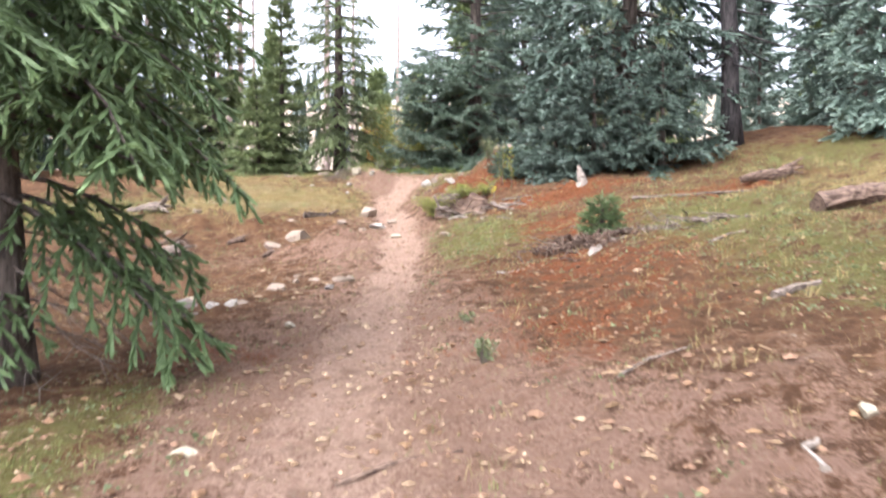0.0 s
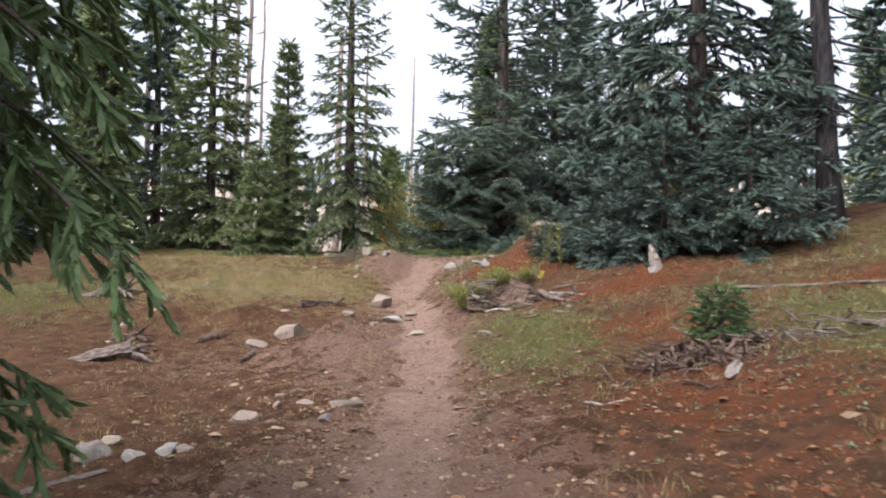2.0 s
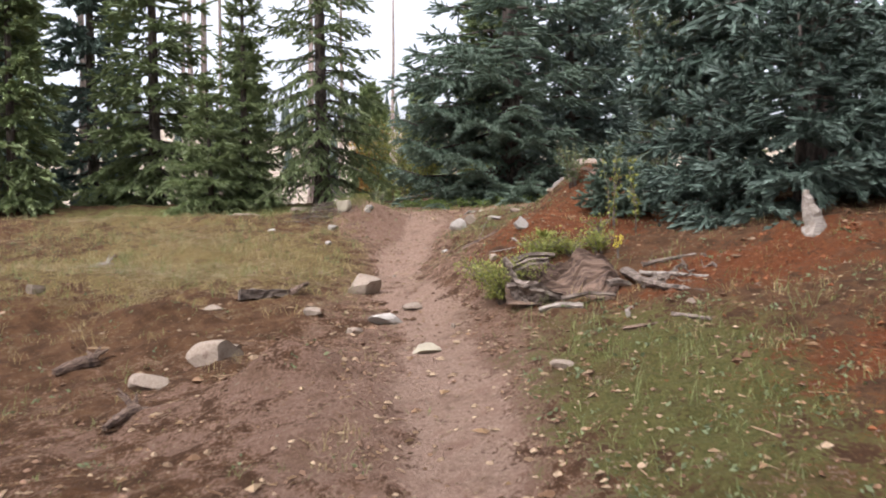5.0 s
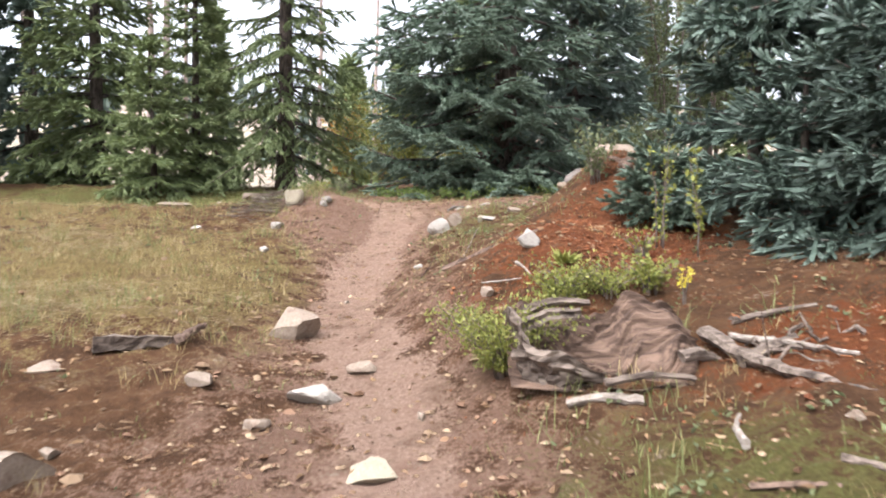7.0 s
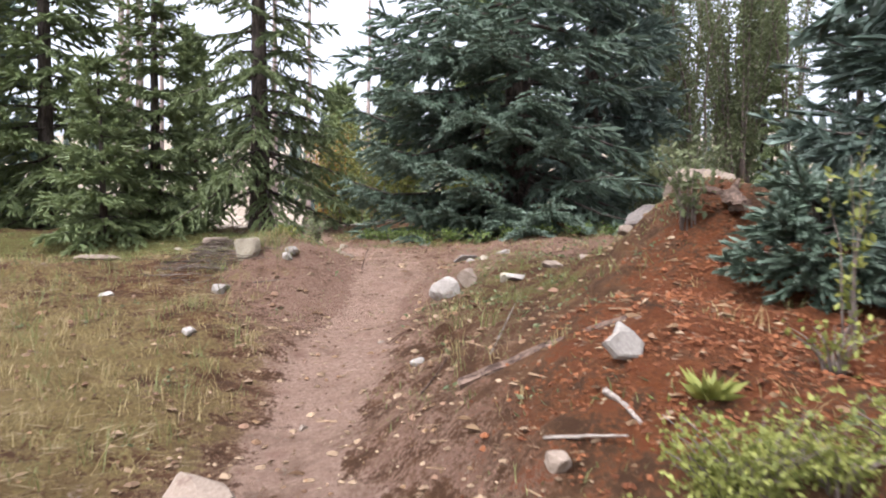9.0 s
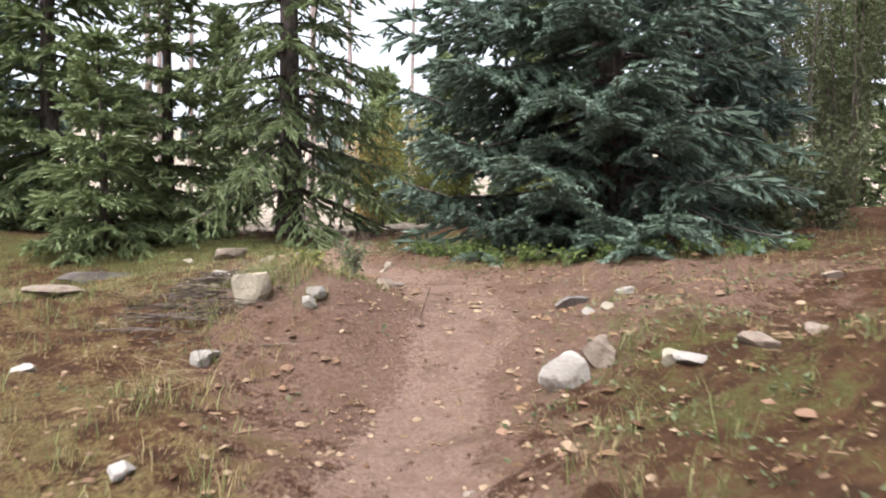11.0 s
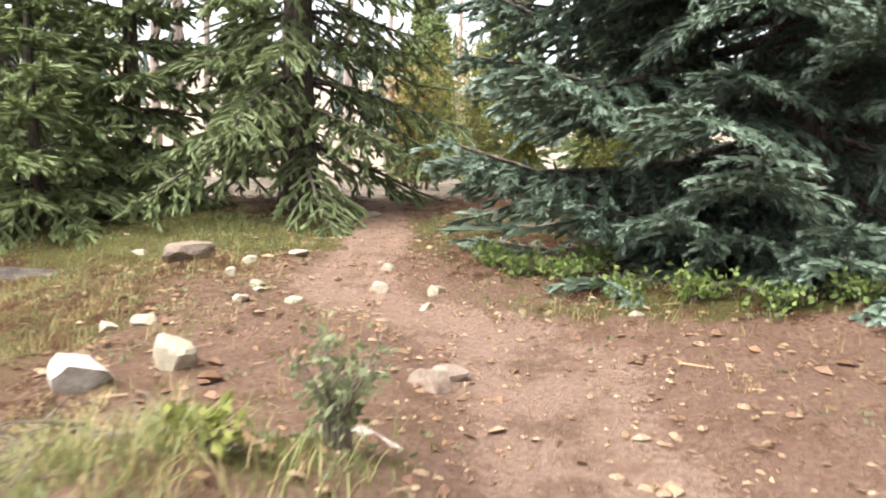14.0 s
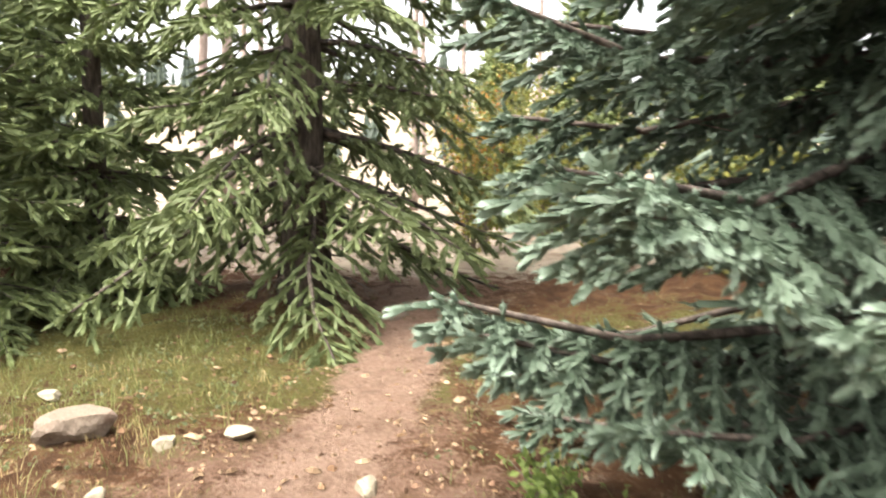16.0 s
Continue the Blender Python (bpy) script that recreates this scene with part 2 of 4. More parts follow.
def zones(x, y):
    d = np.abs(x - trail_x(y))
    w = along(y, (0, .62), (6, .34), (12, .28), (20, .30), (22, .26), (24, .42), (26, .32), (30, .26))
    w = w * (1 + .16 * np.sin(2.1 * y + x) + .1 * np.sin(5.3 * y))
    trail = (1 - smooth(w * .5, w * 1.7, d)) * along(y, (2, .62), (9, .85), (11, 1.0))
    red = .34 * hump(x, y, 1.9, 8.3, 1.8, 2.8) + .35 * hump(x, y, 1.5, 9.4, .9, 1.2) + .45 * hump(x, y, .05, 16.7, .5, .9) + .95 * hump(x, y, 1.2, 17.9, .8, 1.1) + .6 * hump(x, y, .7, 16.9, .6, .8) + .95 * hump(x, y, 2.2, 14.9, 1.5, .65) + .7 * hump(x, y, 1.9, 12.2, .9, 1.0)
    red = red + .75 * hump(x, y, 4.4, 12.7, 1.3, .6) + .5 * hump(x, y, -1.9, 6.8, .9, .7) + .34 * hump(x, y, .9, 6.2, .9, 1.2)
    green = .9 * hump(x, y, .6, 12.6, .95, 2.1) + .85 * hump(x, y, 3.7, 10.8, 1.5, 2.6) + .7 * hump(x, y, 3.4, 6.5, 1.1, 2) + .75 * hump(x, y, 7.5, 14.5, 2.6, 2.6) + .65 * hump(x, y, -2.4, 3.6, .8, 1.2) + .6 * hump(x, y, -2.3, 5.4, .5, 1.2)
    green = green + .8 * hump(x, y, .6, 25.3, 2.6, .5) + .75 * hump(x, y, -3.7, 28.4, 2.2, 1.2) + .8 * hump(x, y, -8, 17, 2.5, 2)
    green = green + .55 * hump(x, y, .2, 20.0, .8, 1.5) + .8 * hump(x, y, -2.05, 22.5, .5, .5) + .5 * hump(x, y, -4.6, 24.3, 1.5, 2.0) + .5 * hump(x, y, 1.7, 22.7, .6, .5)
    straw = .6 * hump(x, y, -6.5, 26.0, 2.5, 2.2) + 1.05 * hump(x, y, -4.0, 17.8, 2.4, 1.6) + .5 * hump(x, y, -3.4, 19.8, 1.8, 2) + .7 * hump(x, y, -6.0, 22.5, 2.2, 2.5) + .7 * hump(x, y, 6.2, 11, 2, 3)
    green = green + .75 * hump(x, y, -8.6, 29.6, 3.0, 1.8) + .7 * hump(x, y, -5.2, 29.6, 1.8, .9)
    green = green + .7 * hump(x, y, -.2, 29.6, 2.2, 1.1)
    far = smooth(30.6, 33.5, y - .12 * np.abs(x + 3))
    bare = .62 * np.exp(-(d / 1.25) ** 2) + .6 * hump(x, y, -1.7, 21.7, .9, 1.3) + .6 * hump(x, y, .1, 21.6, 1.2, 1.0) + .5 * hump(x, y, -1.0, 6.5, 1.8, 2.5) + 1.05 * hump(x, y, .3, 23.5, 2.6, 1.5) + .75 * hump(x, y, -2.2, 24.6, 1.6, 1.5) + .55 * hump(x, y, .9, 3.2, 2.4, 2.6) + .45 * hump(x, y, -2.6, 13.2, 2.2, 1.8)
    return trail, red, green, straw, far, bare


def sheet():
    xs, ys = steps(-7.5, 6.0, .095, 600), steps(-0.5, 30.5, .095, 600)
    X, Y = np.meshgrid(xs, ys)
    Z = height(X, Y)
    rng = np.random.default_rng(4)
    close = 1 - smooth(28, 40, np.hypot(X, Y - 14))
    clods = rng.random(X.shape)
    Z = Z + close * (.022 + .026 * smooth(.4, .9, np.abs(X - trail_x(Y)))) * (clods - .5) + close * .04 * (rng.random(X.shape) > .985) * clods
    ny, nx = X.shape
    i = np.arange(nx * ny).reshape(ny, nx)
    quads = np.stack([i[:-1, :-1], i[:-1, 1:], i[1:, 1:], i[1:, :-1]], -1).reshape(-1, 4)
    me = mesh_of("ground", np.stack([X, Y, Z], -1).reshape(-1, 3), quads, SOIL, True)
    for name, values in zip(("trail", "red", "green", "straw", "far", "bare"), zones(X, Y)):
        a = me.attributes.new(name, 'FLOAT', 'POINT')
        a.data.foreach_set("value", np.ascontiguousarray(values.reshape(-1), dtype=np.float32))
    return tagged(new("ground", me), "brown and rust-red forest soil with a worn footpath", "ground", kind="structure")


def mesh_of(name, verts, faces, mat, soft=False):
    """A mesh from arrays; faces is an (n, 3) or (n, 4) array."""
    verts, faces = np.ascontiguousarray(verts, dtype=np.float32), np.ascontiguousarray(faces, dtype=np.int32)
    me = bpy.data.meshes.new(name)
    n, k = faces.shape
    me.vertices.add(len(verts))
    me.vertices.foreach_set("co", verts.reshape(-1))
    me.loops.add(n * k)
    me.loops.foreach_set("vertex_index", faces.reshape(-1))
    me.polygons.add(n)
    me.polygons.foreach_set("loop_start", np.arange(0, n * k, k, dtype=np.int32))
    me.polygons.foreach_set("use_smooth", np.full(n, soft))
    me.materials.append(mat)
    me.update(calc_edges=True)
    return me


def gz(x, y):
    return float(height(x, y))


def thing(name, x, y, label, category, group="", rz=0.0, size=1.0, dz=0.0):
    ob = new(name)
    ob.matrix_world = Matrix.Translation((x, y, gz(x, y) + dz)) @ Matrix.Rotation(rz, 4, 'Z') @ Matrix.Scale(size, 4)
    return tagged(ob, label, category, group)


def part(name, data, parent, label=""):
    ob = new(name, data)
    ob.parent = parent
    return tagged(ob, label)


ground = sheet()


# ---- spruces ----
def unit(v):
    return v / np.maximum(np.linalg.norm(v, axis=-1, keepdims=True), 1e-9)


def finger(rng, needles, sides, broad, core=.6, rings=((0, .6), (.45, 1.0), (.86, .9))):
    """A twig along +x, of length 1 and radius 1: a blunt shoot thick with needles that sweep forward."""
    vs, fs = [], []
    for s, r in rings:
        for k in range(sides):
            a = 2 * math.pi * k / sides + s
            vs.append((s, r * core * math.cos(a), r * core * math.sin(a)))
    vs.append((1.0, 0, 0))
    for j in range(len(rings)):
        for k in range(sides):
            a, b = j * sides + k, j * sides + (k + 1) % sides
            fs += [(a, b, b + sides), (a, b + sides, a + sides)] if j < len(rings) - 1 else [(a, b, len(rings) * sides)]
    for i in range(needles):
        s, a = (i + rng.random()) / needles * .97, i * 2.4 + rng.random()
        r, c, t = .85 + .3 * rng.random(), np.array((math.cos(a), math.sin(a))), np.array((-math.sin(a), math.cos(a)))
        n = len(vs)
        p, q = .6 * core * c + broad * t, .6 * core * c - broad * t
        vs += [(s, *p), (s, *q), (s + .13 + .1 * rng.random(), *(r * (1 - .35 * s * s) * c))]
        fs.append((n, n + 1, n + 2))
    return np.array(vs), np.array(fs)


def strewn(template, at, way, length, radius, rng):
    """Copies of a template laid along the given ways, as one pair of arrays."""
    tv, tf = template
    way = unit(way)
    side = unit(np.cross(way, np.where(np.abs(way[:, 2:3]) > .95, [[1.0, 0, 0]], [[0, 0, 1.0]])))
    top = np.cross(side, way)
    a = rng.random(len(at)) * 2 * math.pi
    u = side * np.cos(a)[:, None] + top * np.sin(a)[:, None]
    v = np.cross(way, u)
    M = np.stack([way * length[:, None], u * radius[:, None], v * radius[:, None]], 1)
    verts = np.einsum('vk,nkj->nvj', tv, M) + at[:, None, :]
    faces = tf[None] + (np.arange(len(at)) * len(tv))[:, None, None]
    return verts.reshape(-1, 3), faces.reshape(-1, 3)


def tube(points, radii, sides=5):
    """A limb along points, with a radius at each; vertices and triangles."""
    points, radii = np.asarray(points, float), np.asarray(radii, float)
    way = unit(np.gradient(points, axis=0))
    side = unit(np.cross(way, np.where(np.abs(way[:, 2:3]) > .9, [[1.0, 0, 0]], [[0, 0, 1.0]])))
    top = np.cross(side, way)
    a = np.arange(sides) * 2 * math.pi / sides
    ring = side[:, None] * np.cos(a)[None, :, None] + top[:, None] * np.sin(a)[None, :, None]
    vs = (points[:, None] + ring * radii[:, None, None]).reshape(-1, 3)
    fs = []
    for j in range(len(points) - 1):
        for k in range(sides):
            p, q = j * sides + k, j * sides + (k + 1) % sides
            fs += [(p, q, q + sides), (p, q + sides, p + sides)]
    n = len(points)
    vs = np.vstack([vs, points[0], points[-1]])
    for k in range(sides):
        fs += [((k + 1) % sides, k, n * sides), ((n - 1) * sides + k, (n - 1) * sides + (k + 1) % sides, n * sides + 1)]
    return vs, np.array(fs)


def joined(pieces):
    vs, fs, n = [], [], 0
    for v, f in pieces:
        vs.append(v)
        fs.append(np.asarray(f) + n)
        n += len(v)
    return np.vstack(vs), np.vstack(fs)


def spruce_arrays(seed, H, R, low, boughs, lat, fin, flen, frad, template, droop=.25, lift=.18, gaps=0.0, shape=.7, trunk=None, hang=.5, whorl=.4, fine=None, inner=.16, sweep=1.0, fan=.34, squash=None, skirt=(), turned=False):
    rng, limb = np.random.default_rng(seed), np.random.default_rng(seed + 1000)
    pieces = []
    rad = trunk or .013 * H + .02
    zs = np.linspace(-.25, H, 12)
    lean = rng.normal(0, .012 * H, 2)
    bend = np.stack([lean[0] * (zs / H) ** 2, lean[1] * (zs / H) ** 2, zs], -1)
    pieces.append(tube(bend, rad * (1 - .95 * np.clip(zs / H, 0, 1)) + .012 + rad * .5 * np.exp(-np.maximum(zs, 0) / .25), 9))
    usual, near, coarse = tuple([] for k in range(5)), tuple([] for k in range(5)), (lat, fin, flen, frad)
    f = (np.arange(boughs) + limb.random(boughs)) / boughs
    f = f ** 1.25
    f = np.concatenate([f, [.0] * len(skirt)])
    for i in range(boughs + len(skirt)):
        if limb.random() < gaps:
            continue
        z0 = low + f[i] * (H - low) * .985
        z0 = max(low * .7, z0 + .7 * (round(z0 / whorl) * whorl - z0))
        L = (R * (1 - f[i]) ** shape + .12) * limb.uniform(.8, 1.08)
        az = i * 2.399963 + limb.normal(0, .25)
        if i >= boughs:
            az, z0 = radians(skirt[i - boughs][0]), skirt[i - boughs][1]
            L *= skirt[i - boughs][2] if len(skirt[i - boughs]) > 2 else 1
        if fine is not None and i < boughs and skirt and z0 < fine[0] and math.cos(az - fine[1]) > fine[2]:
            continue
        if squash:
            L *= 1 - squash[1] * max(0, math.cos(az - squash[0]))
        out = np.array((math.cos(az), math.sin(az), 0))
        across = np.array((-math.sin(az), math.cos(az), 0))
        e = math.tan(radians(-6 + 40 * f[i] + limb.normal(0, 5)))
        sag = droop * (1 - f[i]) * limb.uniform(.7, 1.3) * (.6 if i >= boughs else 1)
        if i >= boughs and len(skirt[i - boughs]) > 3:
            sag *= skirt[i - boughs][3]

        def axis(s):
            s = np.asarray(s)[:, None]
            return (np.array((lean[0], lean[1], 0)) * (z0 / H) ** 2 + np.array((0, 0, z0)) + out * s * L
                    + np.array((0, 0, L)) * (e * s - sag * 2.0 * s ** 2 + lift * s ** 4) + across * .06 * L * np.sin(s * 4 + i))
        s = np.linspace(0, 1, 5)
        pieces.append(tube(axis(s), rad * .17 * (L / R) ** .8 * (1 - .85 * s) + .003, 4))
        close = fine is not None and z0 < fine[0] and math.cos(az - fine[1]) > fine[2]
        (at, way, ln, rd, outer), (lat, fin, flen, frad) = (near, fine[3:]) if close else (usual, coarse)
        if math.sin(az) > .25 and not turned:
            lat, fin = lat * 1.8, fin * 1.6
        if z0 > 5.5:
            lat, fin, flen, frad = lat * 1.35, fin * 1.35, flen * 1.2, frad * 1.25
        n = max(2, int(L * (1 - inner) / lat))
        s = inner + (1 - inner) * (np.arange(n) + rng.random(n) * .6) / n
        base, tangent = axis(s), unit(axis(s + .02) - axis(s))
        for sgn in (-1, 1):
            l2 = fan * L * np.sin(np.clip(1.12 - s, 0, 1) * 1.8) ** .8 * rng.uniform(.6, 1.15, n) + .07
            ang = rng.uniform(.75, 1.15, n)
            w2 = unit(tangent * np.cos(ang)[:, None] + sgn * across * np.sin(ang)[:, None] + np.array((0, 0, -1.0)) * sweep * rng.uniform(.05, .35, n)[:, None])
            k = np.maximum(1, (l2 / fin).astype(int))
            for j in range(n):
                m = k[j]
                flat = unit(np.cross(w2[j], (0, 0, 1.0)))
                for s2 in (-1, 1):
                    q = np.clip((np.arange(m) + .5 + rng.normal(0, .3, m)) / m, 0, 1)
                    at.append(base[j] + w2[j] * (q * l2[j])[:, None] + np.array((0, 0, -.2 * l2[j])) * (q ** 2)[:, None])
                    way.append(w2[j] * .6 + tangent[j] * .3 + flat * s2 * rng.uniform(.35, .75, m)[:, None] + rng.normal(0, .16, (m, 3))
                               + np.array((0, 0, -1.0)) * (rng.uniform(.2, 1, m) * (.4 + .6 * q))[:, None] * hang)
                    ln.append(flen * rng.uniform(.7, 1.2, m))
                    rd.append(frad * rng.uniform(.8, 1.2, m))
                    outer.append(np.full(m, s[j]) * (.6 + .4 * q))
                q = np.arange(m) / m
                at.append(base[j] + w2[j] * (q * l2[j])[:, None] + np.array((0, 0, -.2 * l2[j])) * (q ** 2)[:, None])
                way.append(w2[j] + rng.normal(0, .1, (m, 3)) + np.array((0, 0, -.4)) * q[:, None])
                ln.append(np.full(m, max(flen, 1.5 * l2[j] / m)))
                rd.append(np.full(m, frad * 1.15))
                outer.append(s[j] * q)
                at.append(base[j:j + 1] + w2[j] * l2[j] * .85 - np.array((0, 0, .15 * l2[j])))
                way.append(w2[j:j + 1] + tangent[j] * .4 + np.array((0, 0, -.15 - .5 * hang * rng.random())))
                ln.append(np.array([flen * 1.1]))
                rd.append(np.array([frad]))
                outer.append(np.array([s[j]]))
        m = (4 if close else 3) * n
        q = rng.uniform(max(inner, .3), 1, m)
        at.append(axis(q))
        way.append(unit(axis(q + .02) - axis(q)) + rng.normal(0, .5, (m, 3)) + np.array((0, 0, .2)))
        ln.append(flen * rng.uniform(.7, 1.1, m))
        rd.append(frad * rng.uniform(.8, 1.1, m))
        outer.append(q)
        at.append(axis(np.array([.86, .97])))
        way.append(np.repeat(tangent[-1:], 2, 0))
        ln.append(np.array([flen * 1.2, flen * 1.3]))
        rd.append(np.array([frad, frad]))
        outer.append(np.ones(2))
    (at, way, ln, rd, outer), flen, frad = usual, coarse[2], coarse[3]
    m = max(3, int(R / .12))
    q = np.linspace(.9, 1, m)
    at.append(np.stack([np.full(m, lean[0]), np.full(m, lean[1]), q * H], -1))
    way.append(np.stack([rng.normal(0, .4, m), rng.normal(0, .4, m), np.ones(m)], -1))
    ln.append(np.full(m, flen * 1.3))
    rd.append(np.full(m, frad))
    outer.append(np.ones(m))
    crown, tips = [], []
    for shape_, (at, way, ln, rd, outer) in ((template, usual), (FINE, near)):
        if at:
            crown.append(strewn(shape_, np.vstack(at), np.vstack(way), np.concatenate(ln), np.concatenate(rd), rng))
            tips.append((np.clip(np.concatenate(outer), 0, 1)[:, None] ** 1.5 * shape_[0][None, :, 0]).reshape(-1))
    return joined(pieces), joined(crown), np.concatenate(tips)


def crown_mesh(crown, tips, needles):
    """The needles of a tree, with how far each lies along its shoot."""
    me = mesh_of("crown", *crown, needles)
    a = me.attributes.new("shoot", 'FLOAT', 'POINT')
    a.data.foreach_set("value", np.ascontiguousarray(tips, dtype=np.float32))
    return me


FINE = finger(np.random.default_rng(1), 20, 3, .13, .66)
MEDIUM = finger(np.random.default_rng(2), 12, 3, .2, .58, ((0, .7), (.8, 1.0)))
COARSE = finger(np.random.default_rng(3), 7, 3, .4, .55, ((0, .8), (.8, 1.0)))


def spruce(x, y, label, needles, seed, H, R, low, boughs, lat, fin, flen, frad, template, name="spruce_tree", group="", rz=0.0, dz=0.0, **more):
    wood, crown, tips = spruce_arrays(seed, H, R, low, boughs, lat, fin, flen, frad, template, **more)
    tree = thing(name, x, y, label, "tree", group, rz, dz=dz)
    part("trunk", mesh_of("trunk", *wood, BARK, True), tree)
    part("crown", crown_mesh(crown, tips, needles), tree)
    return tree


# big spruces round the clearing; fine = (below, facing, spread, lateral and twig spacing, twig length and radius)
low_boughs = [(182 + 19 * k + 8 * (j % 3) + (k * 5 + j * 7) % 6, z + .07 * ((k * 3 + j) % 4 - 1.5), .9 if k == 0 else 1) for j, z in enumerate((.42, .9, 1.42, 1.8, 2.2, 2.65, 3.1, 3.6)) for k in range(5) if j != 1 or k < 2]
low_boughs += [(222, .5), (236, .46, 1.05), (246, .6, 1.1), (255, .5, 1.12), (264, .64, 1.12), (273, .56, 1.1)]
big_blue = spruce(1.07, 27.4, "large blue-green spruce with boughs down to the ground beside the path", BLUE, 11, 14, 3.0, .35, 140, .27, .20, .18, .042, MEDIUM,
       droop=.15, lift=.22, gaps=.03, trunk=.24, hang=.95, sweep=.6, inner=.24, whorl=.5, shape=.62, squash=(radians(285), .17), skirt=low_boughs, fan=.27,
       fine=(3.0, radians(227), .55, .112, .076, .094, .0215))
tall_green = spruce(-3.85, 30.7, "tall green spruce with a bare lower trunk showing", GREEN, 12, 13, 1.95, .85, 130, .17, .13, .14, .032, MEDIUM, droop=.24, gaps=.02, trunk=.2,
       hang=1.2, sweep=1.2, shape=.75)
spruce(-9.2, 33.0, "broad grey-green spruce with dense boughs", GREEN, 13, 13, 2.2, .3, 150, .25, .2, .24, .055, MEDIUM, droop=.2, shape=.75, hang=1.0, sweep=1.0)
spruce(-5.95, 30.6, "slender young spruce with short boughs", GREEN, 14, 7.0, .95, .2, 130, .15, .13, .16, .040, MEDIUM, droop=.2, hang=1.0)
spruce(-6.6, 29.5, "small bushy green fir at the edge of the wood", GREEN, 15, 3.4, 1.0, .12, 85, .16, .13, .15, .036, MEDIUM, droop=.18, name="fir_tree", hang=.9)
spruce(3.0, 30.6, "dark green spruce behind the larger blue one", HAZED, 16, 11, 2.0, .3, 130, .28, .23, .28, .065, MEDIUM, droop=.2, shape=.7, hang=.8, sweep=1.0)
spruce(4.1, 18.4, "large dark spruce above the red bank", SHADEDBLUE, 17, 12, 2.4, 1.7, 130, .26, .21, .22, .052, MEDIUM, droop=.18, trunk=.2, hang=1.0, inner=.25)
spruce(2.55, 18.6, "bushy dark blue-green spruce at the top of the red bank", SHADEDBLUE, 18, 2.7, 1.05, .08, 75, .15, .12, .13, .032, MEDIUM, droop=.12, hang=.6)
spruce(2.35, 17.2, "low bushy dark blue-green spruce on the red bank", SHADEDBLUE, 28, 1.3, .75, .08, 50, .13, .11, .12, .028, MEDIUM, droop=.12, hang=.6)
spruce(1.45, 17.9, "small bushy blue spruce sapling beside the red bank", BLUE, 29, .55, .38, .04, 44, .09, .07, .085, .021, MEDIUM, droop=.08, name="spruce_sapling", whorl=.15, hang=.4)
spruce(3.0, 16.4, "low bushy dark blue-green spruce on the red bank", SHADEDBLUE, 19, 2.0, 1.15, .08, 75, .15, .12, .13, .031, MEDIUM, droop=.12, hang=.6)
spruce(4.3, 16.2, "low bushy dark blue-green spruce on the red bank", SHADEDBLUE, 20, 2.2, 1.2, .1, 70, .17, .13, .13, .032, MEDIUM, droop=.12, hang=.6)
spruce(2.13, 10.95, "knee-high green spruce sapling", SHADY, 21, .42, .17, .03, 30, .06, .05, .07, .014, MEDIUM, droop=.05, name="spruce_sapling", whorl=.1, hang=.2)
hanging = spruce(-3.45, 6.4, "dark green spruce with long hanging boughs", SHADY, 22, 11, 1.85, 2.6, 90, .17, .13, .15, .028, MEDIUM, droop=.26, trunk=.17, hang=1.0, sweep=1.5,
       lift=.08, skirt=[(-6, 1.45, 1.0, 1.9), (6, 1.55, .9, 1.7), (-18, 1.55, .85, 1.5), (14, 1.7, .8, 1.6), (-75, .8, .6), (-50, 2.6, .7), (-28, 2.2, .75), (-12, 2.1, .8), (4, 2.3, .82), (20, 2.4, .85),
                        (48, 2.7), (60, 2.6), (72, 2.8), (42, 3.1), (54, 3.4), (67, 3.3), (80, 3.6), (32, 3.7), (46, 4.1), (60, 4.3), (75, 4.5), (-30, 2.9), (-8, 3.2), (-50, 3.5)])


def dead_twigs(tree, count, first, step, z0, z1, reach, seed):
    """Bare drooping branches on the lower trunk, each forked into fine twigs."""
    for k in range(count):
        rng = np.random.default_rng(seed + k)
        a, z = radians(first + step * k), z0 + (z1 - z0) * ((k * 4) % 7) / 6
        p = np.linspace(0, 1, 6)[:, None]
        p = np.array((0, 0, z)) + p * reach * rng.uniform(.7, 1.3) * np.array((math.cos(a), math.sin(a), -.1)) + np.array((0, 0, -.35)) * p ** 2 * reach + rng.normal(0, .03, (6, 3)) * p
        p[:, 2] = np.maximum(p[:, 2], .06)
        twigs = [tube(p, np.linspace(.013, .003, 6), 4)]
        for q in range(8):
            w = (rng.normal(0, .16, 3) + np.array((math.cos(a), math.sin(a), -.6)) * .22) * reach
            twigs.append(tube(p[1 + q % 4] + np.linspace(0, 1, 4)[:, None] * w, np.array((.005, .004, .003, .002)), 3))
        part("dead_branch", mesh_of("dead_branch", *joined(twigs), TWIG, True), tree, "bare brown dead branch")


dead_twigs(hanging, 9, -50, 15, .45, 1.25, 1.0, 300)
dead_twigs(tall_green, 22, 0, 16.4, .3, 1.3, .6, 340)
dead_twigs(big_blue, 24, 170, 5.2, .5, 1.9, 1.5, 370)

# the wood all round, in a few builds
kinds = []
for seed, H, R, mat_ in ((31, 12, 1.7, HAZED), (32, 10, 1.5, GREEN), (33, 14, 1.9, HAZED), (34, 7, 1.3, GREEN)):
    wood, crown, tips = spruce_arrays(seed, H, R, .3, 88, .46, .42, .40, .11, COARSE, droop=.2, shape=.8, hang=.7, sweep=1.0, turned=True)
    kinds.append((mesh_of("trunk", *wood, BARK, True), crown_mesh(crown, tips, mat_)))


